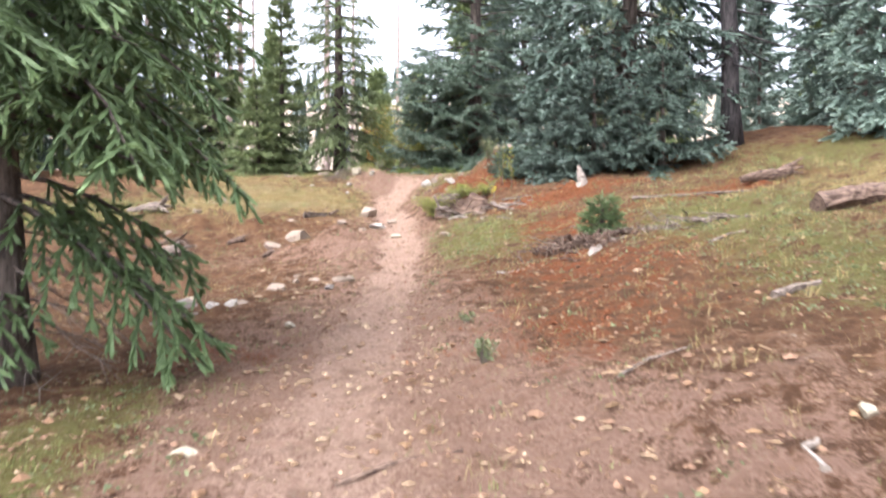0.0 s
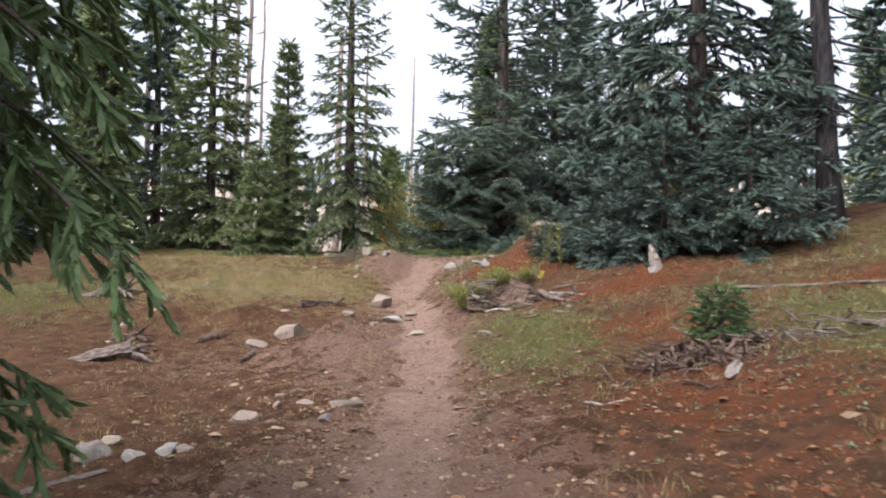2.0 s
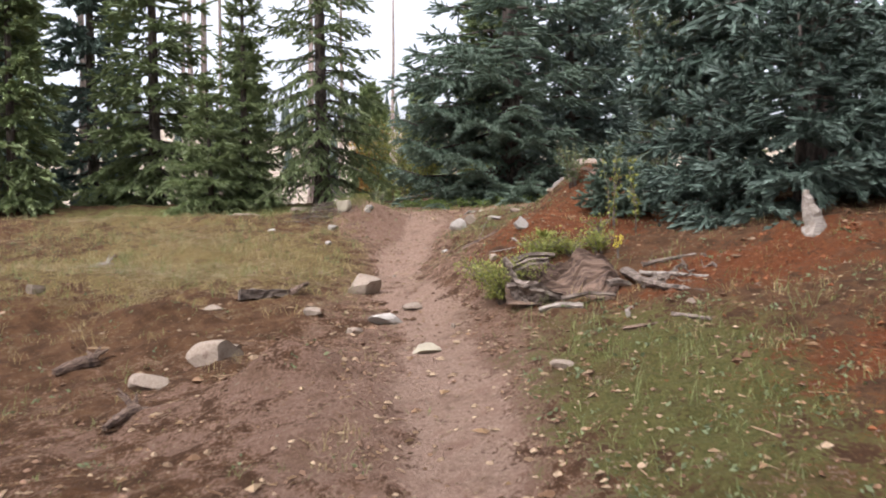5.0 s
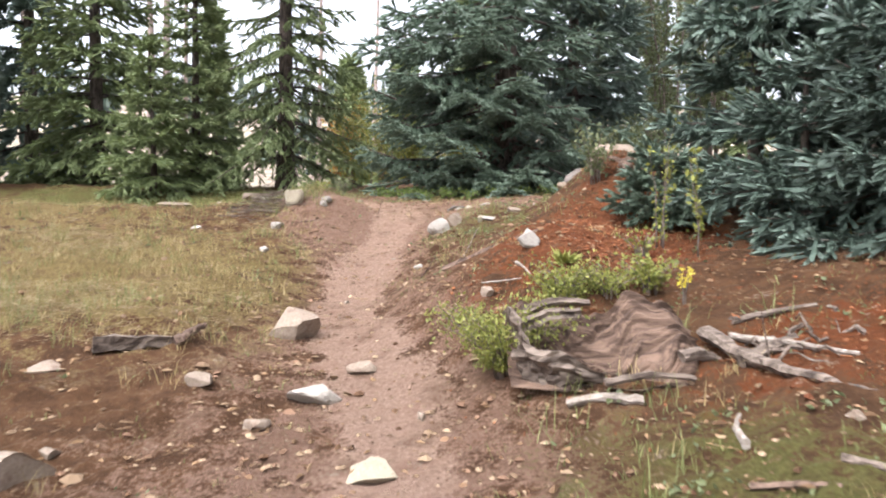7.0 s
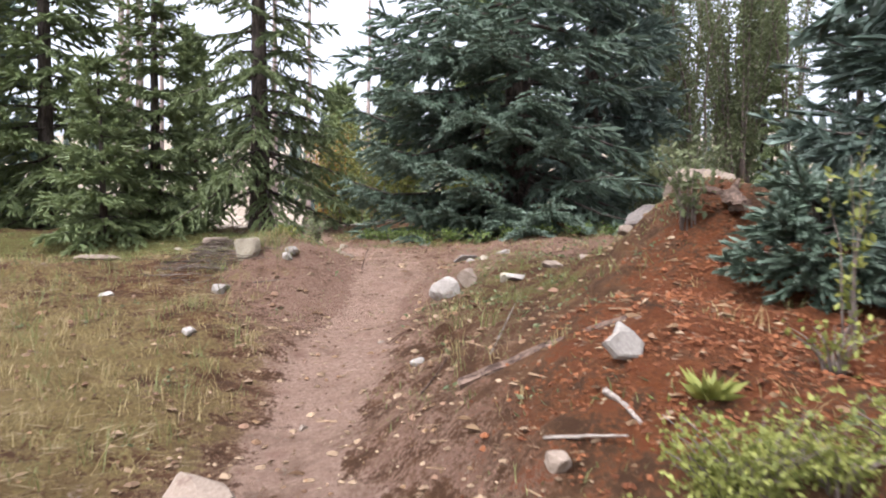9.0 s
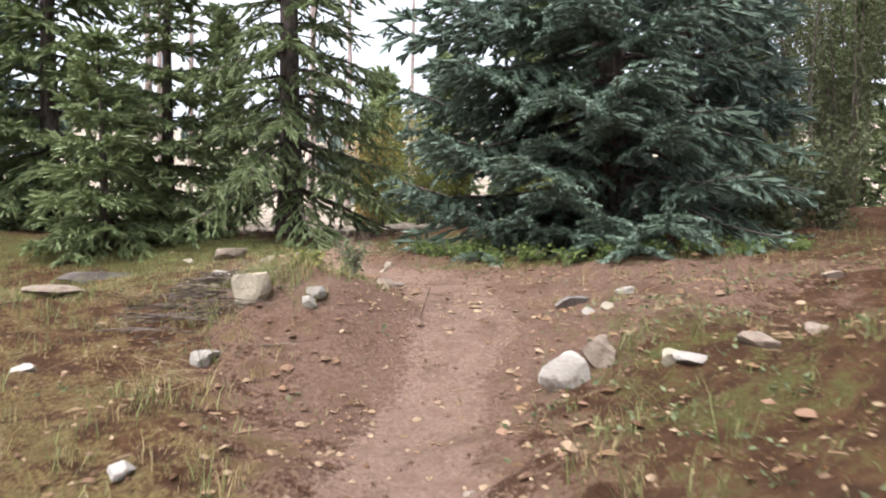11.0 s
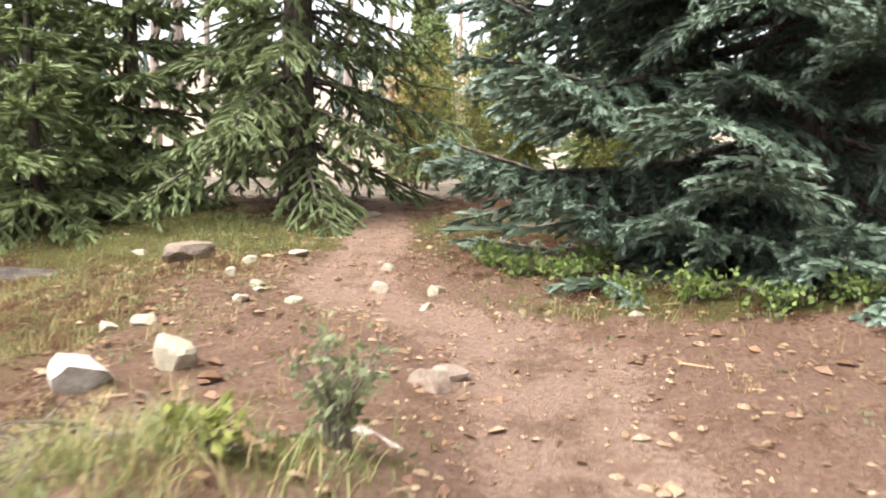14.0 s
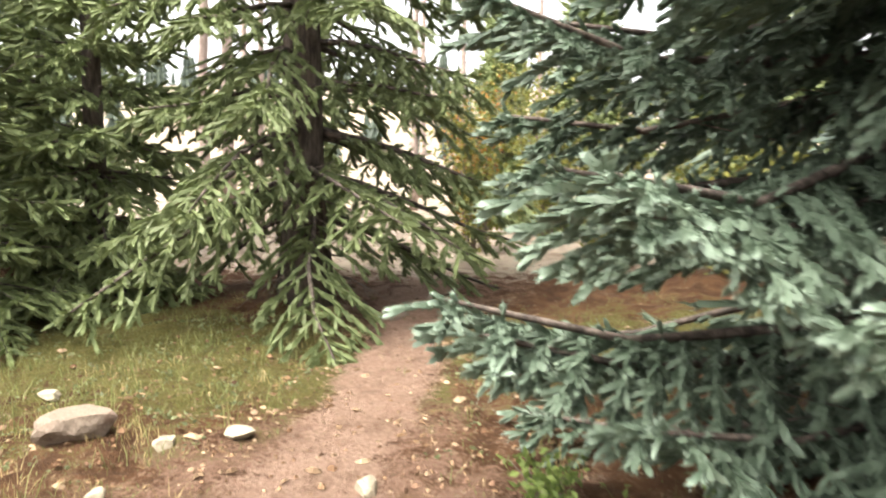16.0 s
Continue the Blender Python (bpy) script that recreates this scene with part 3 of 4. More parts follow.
def far_spruce(x, y, kind, size, turn_):
    tree = thing("spruce_tree", x, y, "dark spruce among others at the edge of the wood", "tree", "spruces of the wood", turn_, size)
    part("trunk", kinds[kind][0], tree)
    part("crown", kinds[kind][1], tree)


rng = np.random.default_rng(77)
for x, y, k, s in ((-12.0, 30.0, 1, .9), (-14.0, 33, 0, 1.0), (-12.3, 36, 2, 1.0), (-15.5, 37, 1, 1.0), (-17, 32, 2, .9), (-19, 37, 0, 1.1),
                   (-22, 34, 2, 1.0), (-15.8, 28.5, 3, 1.0), (-19, 29, 1, 1.0), (-24, 40, 0, 1.0), (4.3, 33.6, 0, .8),
                   (1.2, 35.5, 1, .9), (-1.2, 37.5, 3, .6), (-3.0, 41, 3, .55), (.9, 39.5, 1, .45), (11.5, 25, 0, 1.0), (8.4, 15.6, 0, .62), (9.8, 19.5, 2, .8), (13, 21, 0, 1.0)):
    far_spruce(x, y, k, s, rng.random() * 6.28)
for x, y, k, s in ((12.5, 13, 1, 1.0), (-9.5, 47, 1, .8), (-4.0, 50, 3, .9), (3, 46, 0, .8), (8.5, 44, 2, .8), (11.5, 42, 1, .9), (16, 44, 2, .9), (14.5, 38, 0, .7), (19, 41, 1, 1.0), (-28, 32, 1, 1.0),
                   (-9.5, 2, 0, 1.0), (-6, -9, 2, 1.0), (5, -11, 1, 1.0), (-13, 16, 1, .8), (-15, 22, 0, .9)):
    far_spruce(x, y, k, s, rng.random() * 6.28)


# ---- standing dead trunks ----
def snag_trunk(x, y, H, r, label, lean=(0, 0), twigs=14, bark=DEADBARK, name="dead_tree", reach=.8):
    rng = np.random.default_rng(int(abs(x * 100)) + 5)
    zs = np.linspace(-.3, H, 10)
    line = np.stack([lean[0] * zs / H, lean[1] * zs / H, zs], -1) + rng.normal(0, .02, (10, 3)) * [1, 1, 0]
    tree = thing(name, x, y, label, "tree", "dead trunks")
    limbs = [tube(line, r * (1 - .6 * np.clip(zs / H, 0, 1)) + r * .4 * np.exp(-np.maximum(zs, 0) / .3), 10)]
    for i in range(twigs):
        z, a, L = H * rng.uniform(.15, .98), rng.random() * 6.28, reach * rng.uniform(.4, 1.2)
        s = np.linspace(0, 1, 5)[:, None]
        p = np.array((lean[0] * z / H, lean[1] * z / H, z)) + s * L * np.array((math.cos(a), math.sin(a), 0)) + np.array((0, 0, 1)) * (-.5 * s + .25 * s ** 2) * L
        first = len(limbs)
        limbs.append(tube(p, .022 * (1.1 - s[:, 0]) * (1 if reach < 1 else 1.3), 4))
        for q in range(4 if reach > 1 else 2):
            k = rng.integers(1, 4)
            w = unit(rng.normal(0, 1, 3) + np.array((math.cos(a), math.sin(a), -.6)))
            limbs.append(tube(p[k] + np.linspace(0, 1, 3)[:, None] * w * L * rng.uniform(.25, .5), np.array((.009, .007, .003)), 3))
        if reach > 1:
            part("branch", mesh_of("branch", *joined(limbs[first:]), bark, True), tree)
            del limbs[first:]
    part("trunk", mesh_of("trunk", *joined(limbs), bark, True), tree)


for x, y, H, r in ((-11.4, 44, 17, .15), (-10.9, 44.5, 18, .17), (-10.6, 46, 15, .11), (-16.6, 38.5, 18, .17), (-18.6, 38, 17, .16), (-13.7, 38.5, 16, .15), (-21, 36, 18, .17), (-7.3, 52, 14, .14),
                   (-6.2, 56, 14, .15), (-8.6, 60, 15, .15), (-3.4, 60, 14, .15), (-15, 55, 16, .16)):
    snag_trunk(x, y, H, r, "tall bare grey trunk of a dead conifer", (.25, .1), 12, reach=.5)
snag_trunk(6.0, 17.2, 11, .19, "dark trunk with dead bare lower branches", (-.55, 0), 46, DARKBARK, "conifer_trunk", 2.0)

# far hillside woods
rng = np.random.default_rng(9)
n = 520
fx, fy = rng.uniform(-190, 190, n), rng.uniform(64, 230, n)
tiers = []
for z0, z1, r in ((.08, .36, .19), (.22, .5, .17), (.36, .64, .14), (.5, .8, .11), (.66, 1.0, .07)):
    k = np.arange(14)
    rim = np.stack([np.cos(k * .4488) * r * (1 - .45 * (k % 2)), np.sin(k * .4488) * r * (1 - .45 * (k % 2)), z0 + .05 * (k % 2) + .02 * np.sin(k * 2.1)], -1)
    tiers.append((np.vstack([rim, (0, 0, z1)]), np.stack([k, (k + 1) % 14, np.full(14, 14)], -1)))
cv, cf = joined(tiers)
hs = rng.uniform(4, 9, n)
at = np.stack([fx, fy, height(fx, fy) - .4], -1)
verts = cv[None] * hs[:, None, None] * np.stack([np.ones(n), np.ones(n), np.ones(n)], -1)[:, None] + at[:, None]
tagged(new("far_woods", mesh_of("far_woods", verts.reshape(-1, 3), (cf[None] + (np.arange(n) * len(cv))[:, None, None]).reshape(-1, 3), FARNEEDLE)),
       "far conifers scattered over a dry hillside", "woods", kind="stuff")


# ---- leafy shrubs and thin broadleaf trees ----
YELLOWLEAF = leaf_material("yellow_green_leaves", (0.12, 0.135, 0.03), (0.25, 0.24, 0.06))
RUSTLEAF = leaf_material("rust_leaves", (0.28, 0.12, 0.035), (0.42, 0.26, 0.06))
FRESHLEAF = leaf_material("fresh_green_leaves", (0.115, 0.130, 0.028), (0.285, 0.290, 0.070))
HERBLEAF = leaf_material("herb_leaves", (0.085, 0.125, 0.030), (0.205, 0.265, 0.070))
DULLLEAF = leaf_material("dull_green_leaves", (0.082, 0.095, 0.042), (0.175, 0.195, 0.088))
YELLOWFLOWER = leaf_material("yellow_flowers", (0.42, 0.34, 0.03), (0.60, 0.50, 0.07))
LEAF = (np.array([(0, 0, 0), (.45, .28, .07), (.45, 0, 0), (.45, -.28, .07), (1, 0, -.05)]), np.array([(0, 2, 1), (0, 3, 2), (1, 2, 4), (2, 3, 4)]))


def leafy(name, x, y, label, category, leaf, seed, r, h, stems, leaves, size, spread=.8, bare=.25, group="", thick=.008, dz=0.0):
    """Stems that rise from one foot and fork, with leaves along them."""
    rng = np.random.default_rng(seed)
    woods, at, way = [], [], []
    for i in range(stems):
        a, q = rng.random() * 6.28, rng.uniform(.3, 1) ** .5
        top = np.array((math.cos(a) * r * q * spread, math.sin(a) * r * q * spread, h * rng.uniform(.65, 1.05)))
        s = np.linspace(0, 1, 6)[:, None]
        foot = np.array((math.cos(a), math.sin(a), 0)) * r * .15
        p = foot + (top - foot) * s * [1, 1, 1] + np.array((math.cos(a), math.sin(a), 0)) * (-.18 * r * np.sin(s * 3.1)) + rng.normal(0, .02 * h, (6, 3)) * s
        p[0, 2] = -.05
        woods.append(tube(p, thick * (1.15 - s[:, 0]), 4))
        m = leaves // stems
        k = rng.uniform(bare, 1, m) * 5
        j = np.minimum(k.astype(int), 4)
        at.append(p[j] + (p[j + 1] - p[j]) * (k - j)[:, None] + rng.normal(0, .11 * r, (m, 3)))
        way.append(rng.normal(0, 1, (m, 3)) + [0, 0, .35])
    ob = thing(name, x, y, label, category, group, dz=dz)
    at, way = np.vstack(at), np.vstack(way)
    at[:, 2] = np.maximum(at[:, 2], .02)
    L = size * rng.uniform(.6, 1.3, len(at))
    for w in woods:
        part("stem", mesh_of("stem", *w, TWIG, True), ob)
    part("foliage", mesh_of("foliage", *strewn(LEAF, at, way, L, L, rng), leaf), ob)
    return ob


for x, y, r, h, leaf, seed in ((-2.7, 34.8, .9, 1.9, YELLOWLEAF, 1), (-1.7, 36.0, 1.0, 2.2, YELLOWLEAF, 2), (-3.2, 37.5, .8, 2.0, RUSTLEAF, 3), (-1.0, 33.6, .7, 1.3, YELLOWLEAF, 4),
                               (0.2, 31.8, .9, 1.1, YELLOWLEAF, 5), (-2.2, 40, 1.2, 2.6, YELLOWLEAF, 6), (3.3, 27.6, .8, 1.0, DULLLEAF, 7), (4.4, 28.3, .9, 1.2, DULLLEAF, 8)):
    leafy("leafy_shrub", x, y, "leafy shrub turning yellow between the spruces", "shrub", leaf, seed, r * 1.1, h * 1.35, 18, 1900, .085, bare=.1, group="shrubs between the spruces")
leafy("leafy_shrub", -.13, 15.5, "fresh green leafy shrub beside the rotten stump", "shrub", FRESHLEAF, 21, .42, .40, 44, 5200, .026, spread=1.1, bare=.06)
leafy("leafy_shrub", .30, 15.95, "fresh green leafy shrub behind the rotten stump", "shrub", FRESHLEAF, 22, .34, .26, 20, 1500, 0.024, bare=.1)
leafy("leafy_shrub", .22, 15.98, "low green leafy plant on the bank", "shrub", FRESHLEAF, 23, .28, .18, 18, 924, 0.026)
leafy("leafy_shrub", .55, 15.95, "low green leafy plant on the bank", "shrub", FRESHLEAF, 24, .28, .17, 16, 792, 0.026)
leafy("leafy_shrub", .82, 15.98, "low green leafy plant on the bank", "shrub", FRESHLEAF, 27, .28, .2, 14, 560, 0.033)
leafy("leafy_shrub", 1.0, 16.85, "thin pale weed on the red bank", "weed", FRESHLEAF, 28, .26, .2, 14, 130, 0.035)
leafy("willow_herb", 1.22, 17.15, "tall thin weed with narrow pale leaves", "weed", FRESHLEAF, 25, .16, 1.15, 4, 120, .05, bare=.2, thick=.006)
leafy("willow_herb", 1.42, 16.8, "tall thin weed with narrow pale leaves", "weed", FRESHLEAF, 26, .16, .8, 4, 120, .05, bare=.2, thick=.006)
leafy("willow_herb", 1.05, 18.75, "pale weedy bush at the top of the red bank", "weed", DULLLEAF, 29, .3, .55, 12, 420, .05, bare=.2, thick=.006)
leafy("goldenrod", .98, 15.8, "small weed with bright yellow flowers", "weed", YELLOWFLOWER, 30, .07, .22, 6, 70, .028, bare=.7, thick=.004)
leafy("leafy_shrub", .29, 5.85, "small green weed in the bare soil", "weed", DULLLEAF, 32, .16, .16, 12, 170, .04)
leafy("leafy_shrub", .21, 7.2, "small green weed in the bare soil", "weed", DULLLEAF, 33, .13, .08, 8, 90, .035)
leafy("leafy_shrub", -2.0, 22.25, "green weed growing under a yellow stone", "weed", FRESHLEAF, 34, .14, .1, 10, 130, .05)
leafy("leafy_shrub", -1.75, 22.6, "dull grassy bush beside the path", "shrub", DULLLEAF, 35, .25, .32, 22, 420, .035)
for i, (x, y) in enumerate(((-1.5, 25.9), (-1.25, 25.6), (-.9, 25.2), (-.5, 25.0), (-.1, 24.85), (.35, 24.8), (.8, 24.9), (1.3, 24.9), (1.8, 25.0), (2.4, 25.1), (-1.75, 26.3), (-1.05, 25.9))):
    leafy("leafy_herb", x + .35, y + .25, "bright green leafy herb under the spruce", "weed", HERBLEAF, 40 + i, .3, .14, 12, 260, .05, group="herbs under the spruce")
for i in range(9):
    x, y = 6.6 + (i % 3) * .9 + (i * 7 % 5) * .22, 34.6 + (i // 3) * 1.2 + (i * 3 % 4) * .2
    leafy("thin_broadleaf_tree", x, y, "thin leafy tree with several dark stems", "tree", DULLLEAF, 60 + i, 1.2, 7.0 + (i * 5 % 4) * .6, 5, 4200, .095, spread=1.25, bare=.2,
          group="thin trees beyond the bank", thick=.045)

# a broad-leaved rosette on the red bank
rng = np.random.default_rng(5)
a = np.arange(44) * 2.4
ob = thing("dandelion_plant", .36, 16.45, "bright green rosette of broad leaves on red soil", "weed")
part("foliage", mesh_of("foliage", *strewn(LEAF, np.stack([np.cos(a) * .01, np.sin(a) * .01, np.full(44, .03)], -1), np.stack([np.cos(a), np.sin(a), .3 + .9 * rng.random(44)], -1),
                                         rng.uniform(.08, .15, 44), np.full(44, .055), rng), FRESHLEAF), ob)


# ---- stones ----
def rock_mesh(seed, w, d, h, mat_, cuts=9, detail=3):
    rng = np.random.default_rng(seed)
    bm = bmesh.new()
    bmesh.ops.create_icosphere(bm, subdivisions=detail, radius=1)
    planes = [(Vector(rng.normal(0, 1, 3)).normalized(), rng.uniform(.42, .72)) for i in range(cuts)] + [(Vector((rng.normal(0, .15), rng.normal(0, .15), 1)).normalized(), .66)]
    off = Vector(rng.uniform(-50, 50, 3))
    for v in bm.verts:
        for n, k in planes:
            over = v.co.dot(n) - k
            if over > 0:
                v.co -= n * over
        v.co *= 1 + .12 * noise.noise(v.co * 1.6 + off) + .05 * noise.noise(v.co * 5 + off)
        v.co = Vector((v.co.x * w * .6, v.co.y * d * .6, v.co.z * h * .66))
    me = bpy.data.meshes.new("rock")
    bm.to_mesh(me)
    bm.free()
    me.materials.append(mat_)
    return me


stone_count = [100]


def rock(x, y, w, h, mat_, label, rz=None, d=None, tilt=0.0, sink=.3, group="", dz=0.0, cuts=9):
    stone_count[0] += 1
    k = stone_count[0]
    ob = new("rock", rock_mesh(k, w, d or w * .75, h, mat_, cuts))
    ob.matrix_world = Matrix.Translation((x, y, gz(x, y) + h * (.43 - sink) + dz)) @ Euler((tilt, tilt * .4, (k * 1.3 if rz is None else rz))).to_matrix().to_4x4()
    return tagged(ob, label, "rock", group)


def slab(x, y, size, thick, edge, mat_, label, tilt, turn_):
    """A broken plate of stone with an uneven outline, propped on the slope."""
    bm = bmesh.new()
    n = len(edge)
    rims = []
    for z, k in ((0, .94), (thick * .3, 1), (thick * .8, .97), (thick, .84)):
        rims.append([bm.verts.new((math.cos(6.283 * i / n) * e * k * size * .5, math.sin(6.283 * i / n) * e * k * size * .58, z + .006 * math.sin(i * 2.3))) for i, e in enumerate(edge)])
    for lower, upper in zip(rims, rims[1:]):
        for i in range(n):
            bm.faces.new((lower[i], lower[(i + 1) % n], upper[(i + 1) % n], upper[i]))
    bm.faces.new(rims[0][::-1])
    bm.faces.new(rims[-1])
    me = bpy.data.meshes.new("rock")
    bm.to_mesh(me)
    bm.free()
    me.materials.append(mat_)
    ob = new("rock", me)
    ob.matrix_world = Matrix.Translation((x, y, gz(x, y) + size * .28)) @ Euler((-tilt, .1, turn_)).to_matrix().to_4x4()
    return tagged(ob, label, "rock")


P, T, W = "pale stone half sunk in the soil", "tan stone half sunk in the soil", "white stone lying on the soil"
rock(-2.3, 21.66, .26, .27, YELLOWROCK, "blocky pale yellow rock standing among grass", 0, .2, .2, .2)
rock(-.40, 20.55, .27, .27, WHITEROCK, "angular white rock on the bank of the path", .3, .2, .25, .2)
rock(-.22, 20.66, .22, .22, TANROCK, "tan rock beside the white one", 1.0, .2, 0, .2)
slab(.16, 16.87, .18, .04, (1.0, .72, .95, .6, 1.1, .8, .66, .9), WHITEROCK, "thin white slab leaning on the red bank", -1.0, .35)
rock(1.5, 19.75, .52, .34, TANROCK, "large tan boulder on top of the red bank", .2, .5, 0, .25)
rock(1.1, 19.85, .28, .22, GREYROCK, "dark brown boulder on top of the red bank", .5, .4, 0, .25)
rock(.9, 19.6, .13, .1, TANROCK, T)
rock(-1.58, 16.9, .46, .32, TANROCK, "large tan angular rock at the edge of the path", -.5, .3, .2, .3)
rock(-1.25, 15.72, .32, .17, WHITEROCK, "pale flat-topped rock at the edge of the path", .4, .24, 0, .3)
rock(-.99, 16.16, .21, .11, TANROCK, "flat tan step stone in the path", 0, .15)
rock(-.86, 14.68, .31, .07, YELLOWROCK, "flat pale slab in the path", -.7, .24, .1, .3)
rock(-2.6, 14.7, .44, .30, TANROCK, "large pale tan rock in bare soil", .1, .32, .1, .3)
rock(-2.95, 14.1, .28, .18, TANROCK, "flat-topped tan rock in bare soil", .3, .2)
rock(-2.07, 10.05, .22, .16, TANROCK, "pale tan rock in bare soil", .2, .17)
rock(-1.41, 9.98, .17, .10, GREYROCK, "blue-grey stone in bare soil", 0, .12)
rock(-1.3, 10.4, .30, .10, TANROCK, "flat tan stone in bare soil", .2, .16)
rock(-2.35, 9.1, .2, .14, WHITEROCK, "pale stone in bare soil", .8, .12)
rock(-2.48, 8.75, .17, .12, WHITEROCK, "pale stone in bare soil")
rock(-2.85, 8.95, .27, .16, GREYROCK, "grey stone in bare soil")
rock(-6.1, 28.1, 1.1, .26, GREYROCK, "long flat grey boulder in thin grass", .1, .5, 0, .35)
rock(-3.95, 27.2, .46, .22, TANROCK, "low pale boulder in thin grass", 0, .34, 0, .3)
rock(-2.97, 23.5, .38, .22, WHITEROCK, "angular white rock standing on edge", .5, .17, .55, .2, cuts=13)
rock(-2.72, 23.8, .2, .2, YELLOWROCK, "yellowish rock among dry grass", 1.1, .18)
rock(-1.55, 24.0, .25, .12, TANROCK, "flat reddish stone in the path", 0, .2, 0, .45)
rock(-.14, 22.2, .26, .11, GREYROCK, "flat grey stone on the bank", .1, .2)
rock(-2.9, 30.2, .34, .09, TANROCK, "flat pale slab beside the path", .1, .2)
for x, y, w, h in ((-2.39, 21.05, .15, .10), (-1.88, 21.5, .16, .08), (-3.32, 20.8, .12, .08), (-2.28, 19.55, .13, .07), (.16, 20.3, .17, .07), (-.64, 18.74, .10, .06),
                   (-1.86, 21.6, .16, .09), (.28, 22.4, .16, .09), (-.12, 21.55, .11, .05), (-2.4, 21.0, .13, .12)):
    rock(x, y, w, h, WHITEROCK, W, group="white stones by the path")
for x, y, w, h in ((-1.59, 23.8, .2, .13), (.45, 20.2, .2, .1), (.72, 20.2, .14, .08), (-.62, 15.3, .1, .07), (-2.5, 15.0, .12, .07), (-5.1, 15.1, .2, .1), (-1.68, 10.66, .18, .07),
                   (-1.23, 10.65, .14, .06), (-2.2, 10.8, .12, .07), (-1.98, 11.0, .12, .06), (-1.89, 10.5, .11, .09), (-2.21, 9.0, .15, .09)):
    rock(x, y, w, h, TANROCK, T, group="tan stones in the soil")
for x, y, w, h in ((-4.77, 13.2, .28, .1), (-1.5, 7.95, .14, .07), (-2.85, 9.3, .15, .1), (-3.39, 27.15, .16, .1), (-3.0, 27.2, .18, .07), (-2.97, 25.95, .15, .09), (-2.13, 25.9, .16, .1),
                   (-1.72, 25.8, .12, .11), (-2.17, 26.7, .16, .09), (-4.82, 28.2, .17, .07), (-3.33, 26.4, .13, .08), (-2.91, 25.35, .13, .06)):
    rock(x, y, w, h, YELLOWROCK, P, group="pale stones in the soil")
for x, y, w, h in ((-1.82, 23.75, .1, .05), (-1.75, 25.4, .1, .07), (.02, 21.65, .1, .06), (-6.2, 27.0, .3, .12), (.1, 20.35, .14, .11), (-2.61, 25.5, .13, .07), (-2.88, 25.6, .12, .06),
                   (-.54, 25.0, .11, .05), (-3.28, 24.8, .16, .1), (-3.57, 24.95, .13, .08), (1.9, 3.56, .12, .08), (-1.43, 4.4, .2, .06)):
    rock(x, y, w, h, YELLOWROCK, P, group="pale stones in the soil")
for x, y, w, h in ((-5.0, 16.6, .22, .14), (1.17, 14.15, .09, .06), (.03, 13.2, .15, .06), (-1.51, 15.2, .19, .09), (-1.92, 15.75, .21, .1), (-2.97, 16.0, .26, .06), (-.18, 16.4, .1, .08),
                   (-4.2, 23.0, .5, .12), (-1.29, 18.25, .09, .04), (1.6, 22.0, .12, .08), (-.9, 19.6, .07, .03), (-4.6, 24.6, .2, .08)):
    rock(x, y, w, h, TANROCK, T, group="tan stones in the soil")


# ---- dead wood ----
def branch_mesh(points, radii, mat_, seed, sides=9, rough=.18):
    """A weathered length of wood: a crooked tube with ridges along it."""
    rng = np.random.default_rng(seed)
    pts, rad = np.asarray(points, float), np.asarray(radii, float)
    k = np.linspace(0, len(pts) - 1, 5 * (len(pts) - 1) + 1)
    i = np.minimum(k.astype(int), len(pts) - 2)
    f = (k - i)[:, None]
    line = pts[i] * (1 - f) + pts[i + 1] * f
    r = np.interp(k, np.arange(len(rad)), rad)
    line = line + rng.normal(0, .12, line.shape) * r[:, None]
    vs, fs = tube(line, r, sides)
    ridge = 1 + rough * rng.normal(0, 1, sides)
    n = len(line)
    body = vs[:n * sides].reshape(n, sides, 3)
    body = line[:, None] + (body - line[:, None]) * (ridge[None, :, None] + rng.normal(0, .07, (n, sides, 1)))
    return mesh_of("wood", np.vstack([body.reshape(-1, 3), vs[n * sides:]]), fs, mat_, False)


def stick(x0, y0, x1, y1, r0, r1, mat_, label, lift=0.0, name="stick", category="stick", seed=1, bend=.06, z1=0.0):
    a, b = np.array((x0, y0, gz(x0, y0) + r0 * .6 + lift)), np.array((x1, y1, gz(x1, y1) + r1 * .6 + lift + z1))
    mid = (a + b) / 2
    mid[2] = max(mid[2], gz(mid[0], mid[1]) + (r0 + r1) * .3)
    side = np.array((-(b - a)[1], (b - a)[0], 0)) * bend
    ob = new(name, branch_mesh([a - a, mid - a + side, b - a], [r0, (r0 + r1) / 2, r1], mat_, seed))
    ob.location = Vector(a)
    return tagged(ob, label, category)


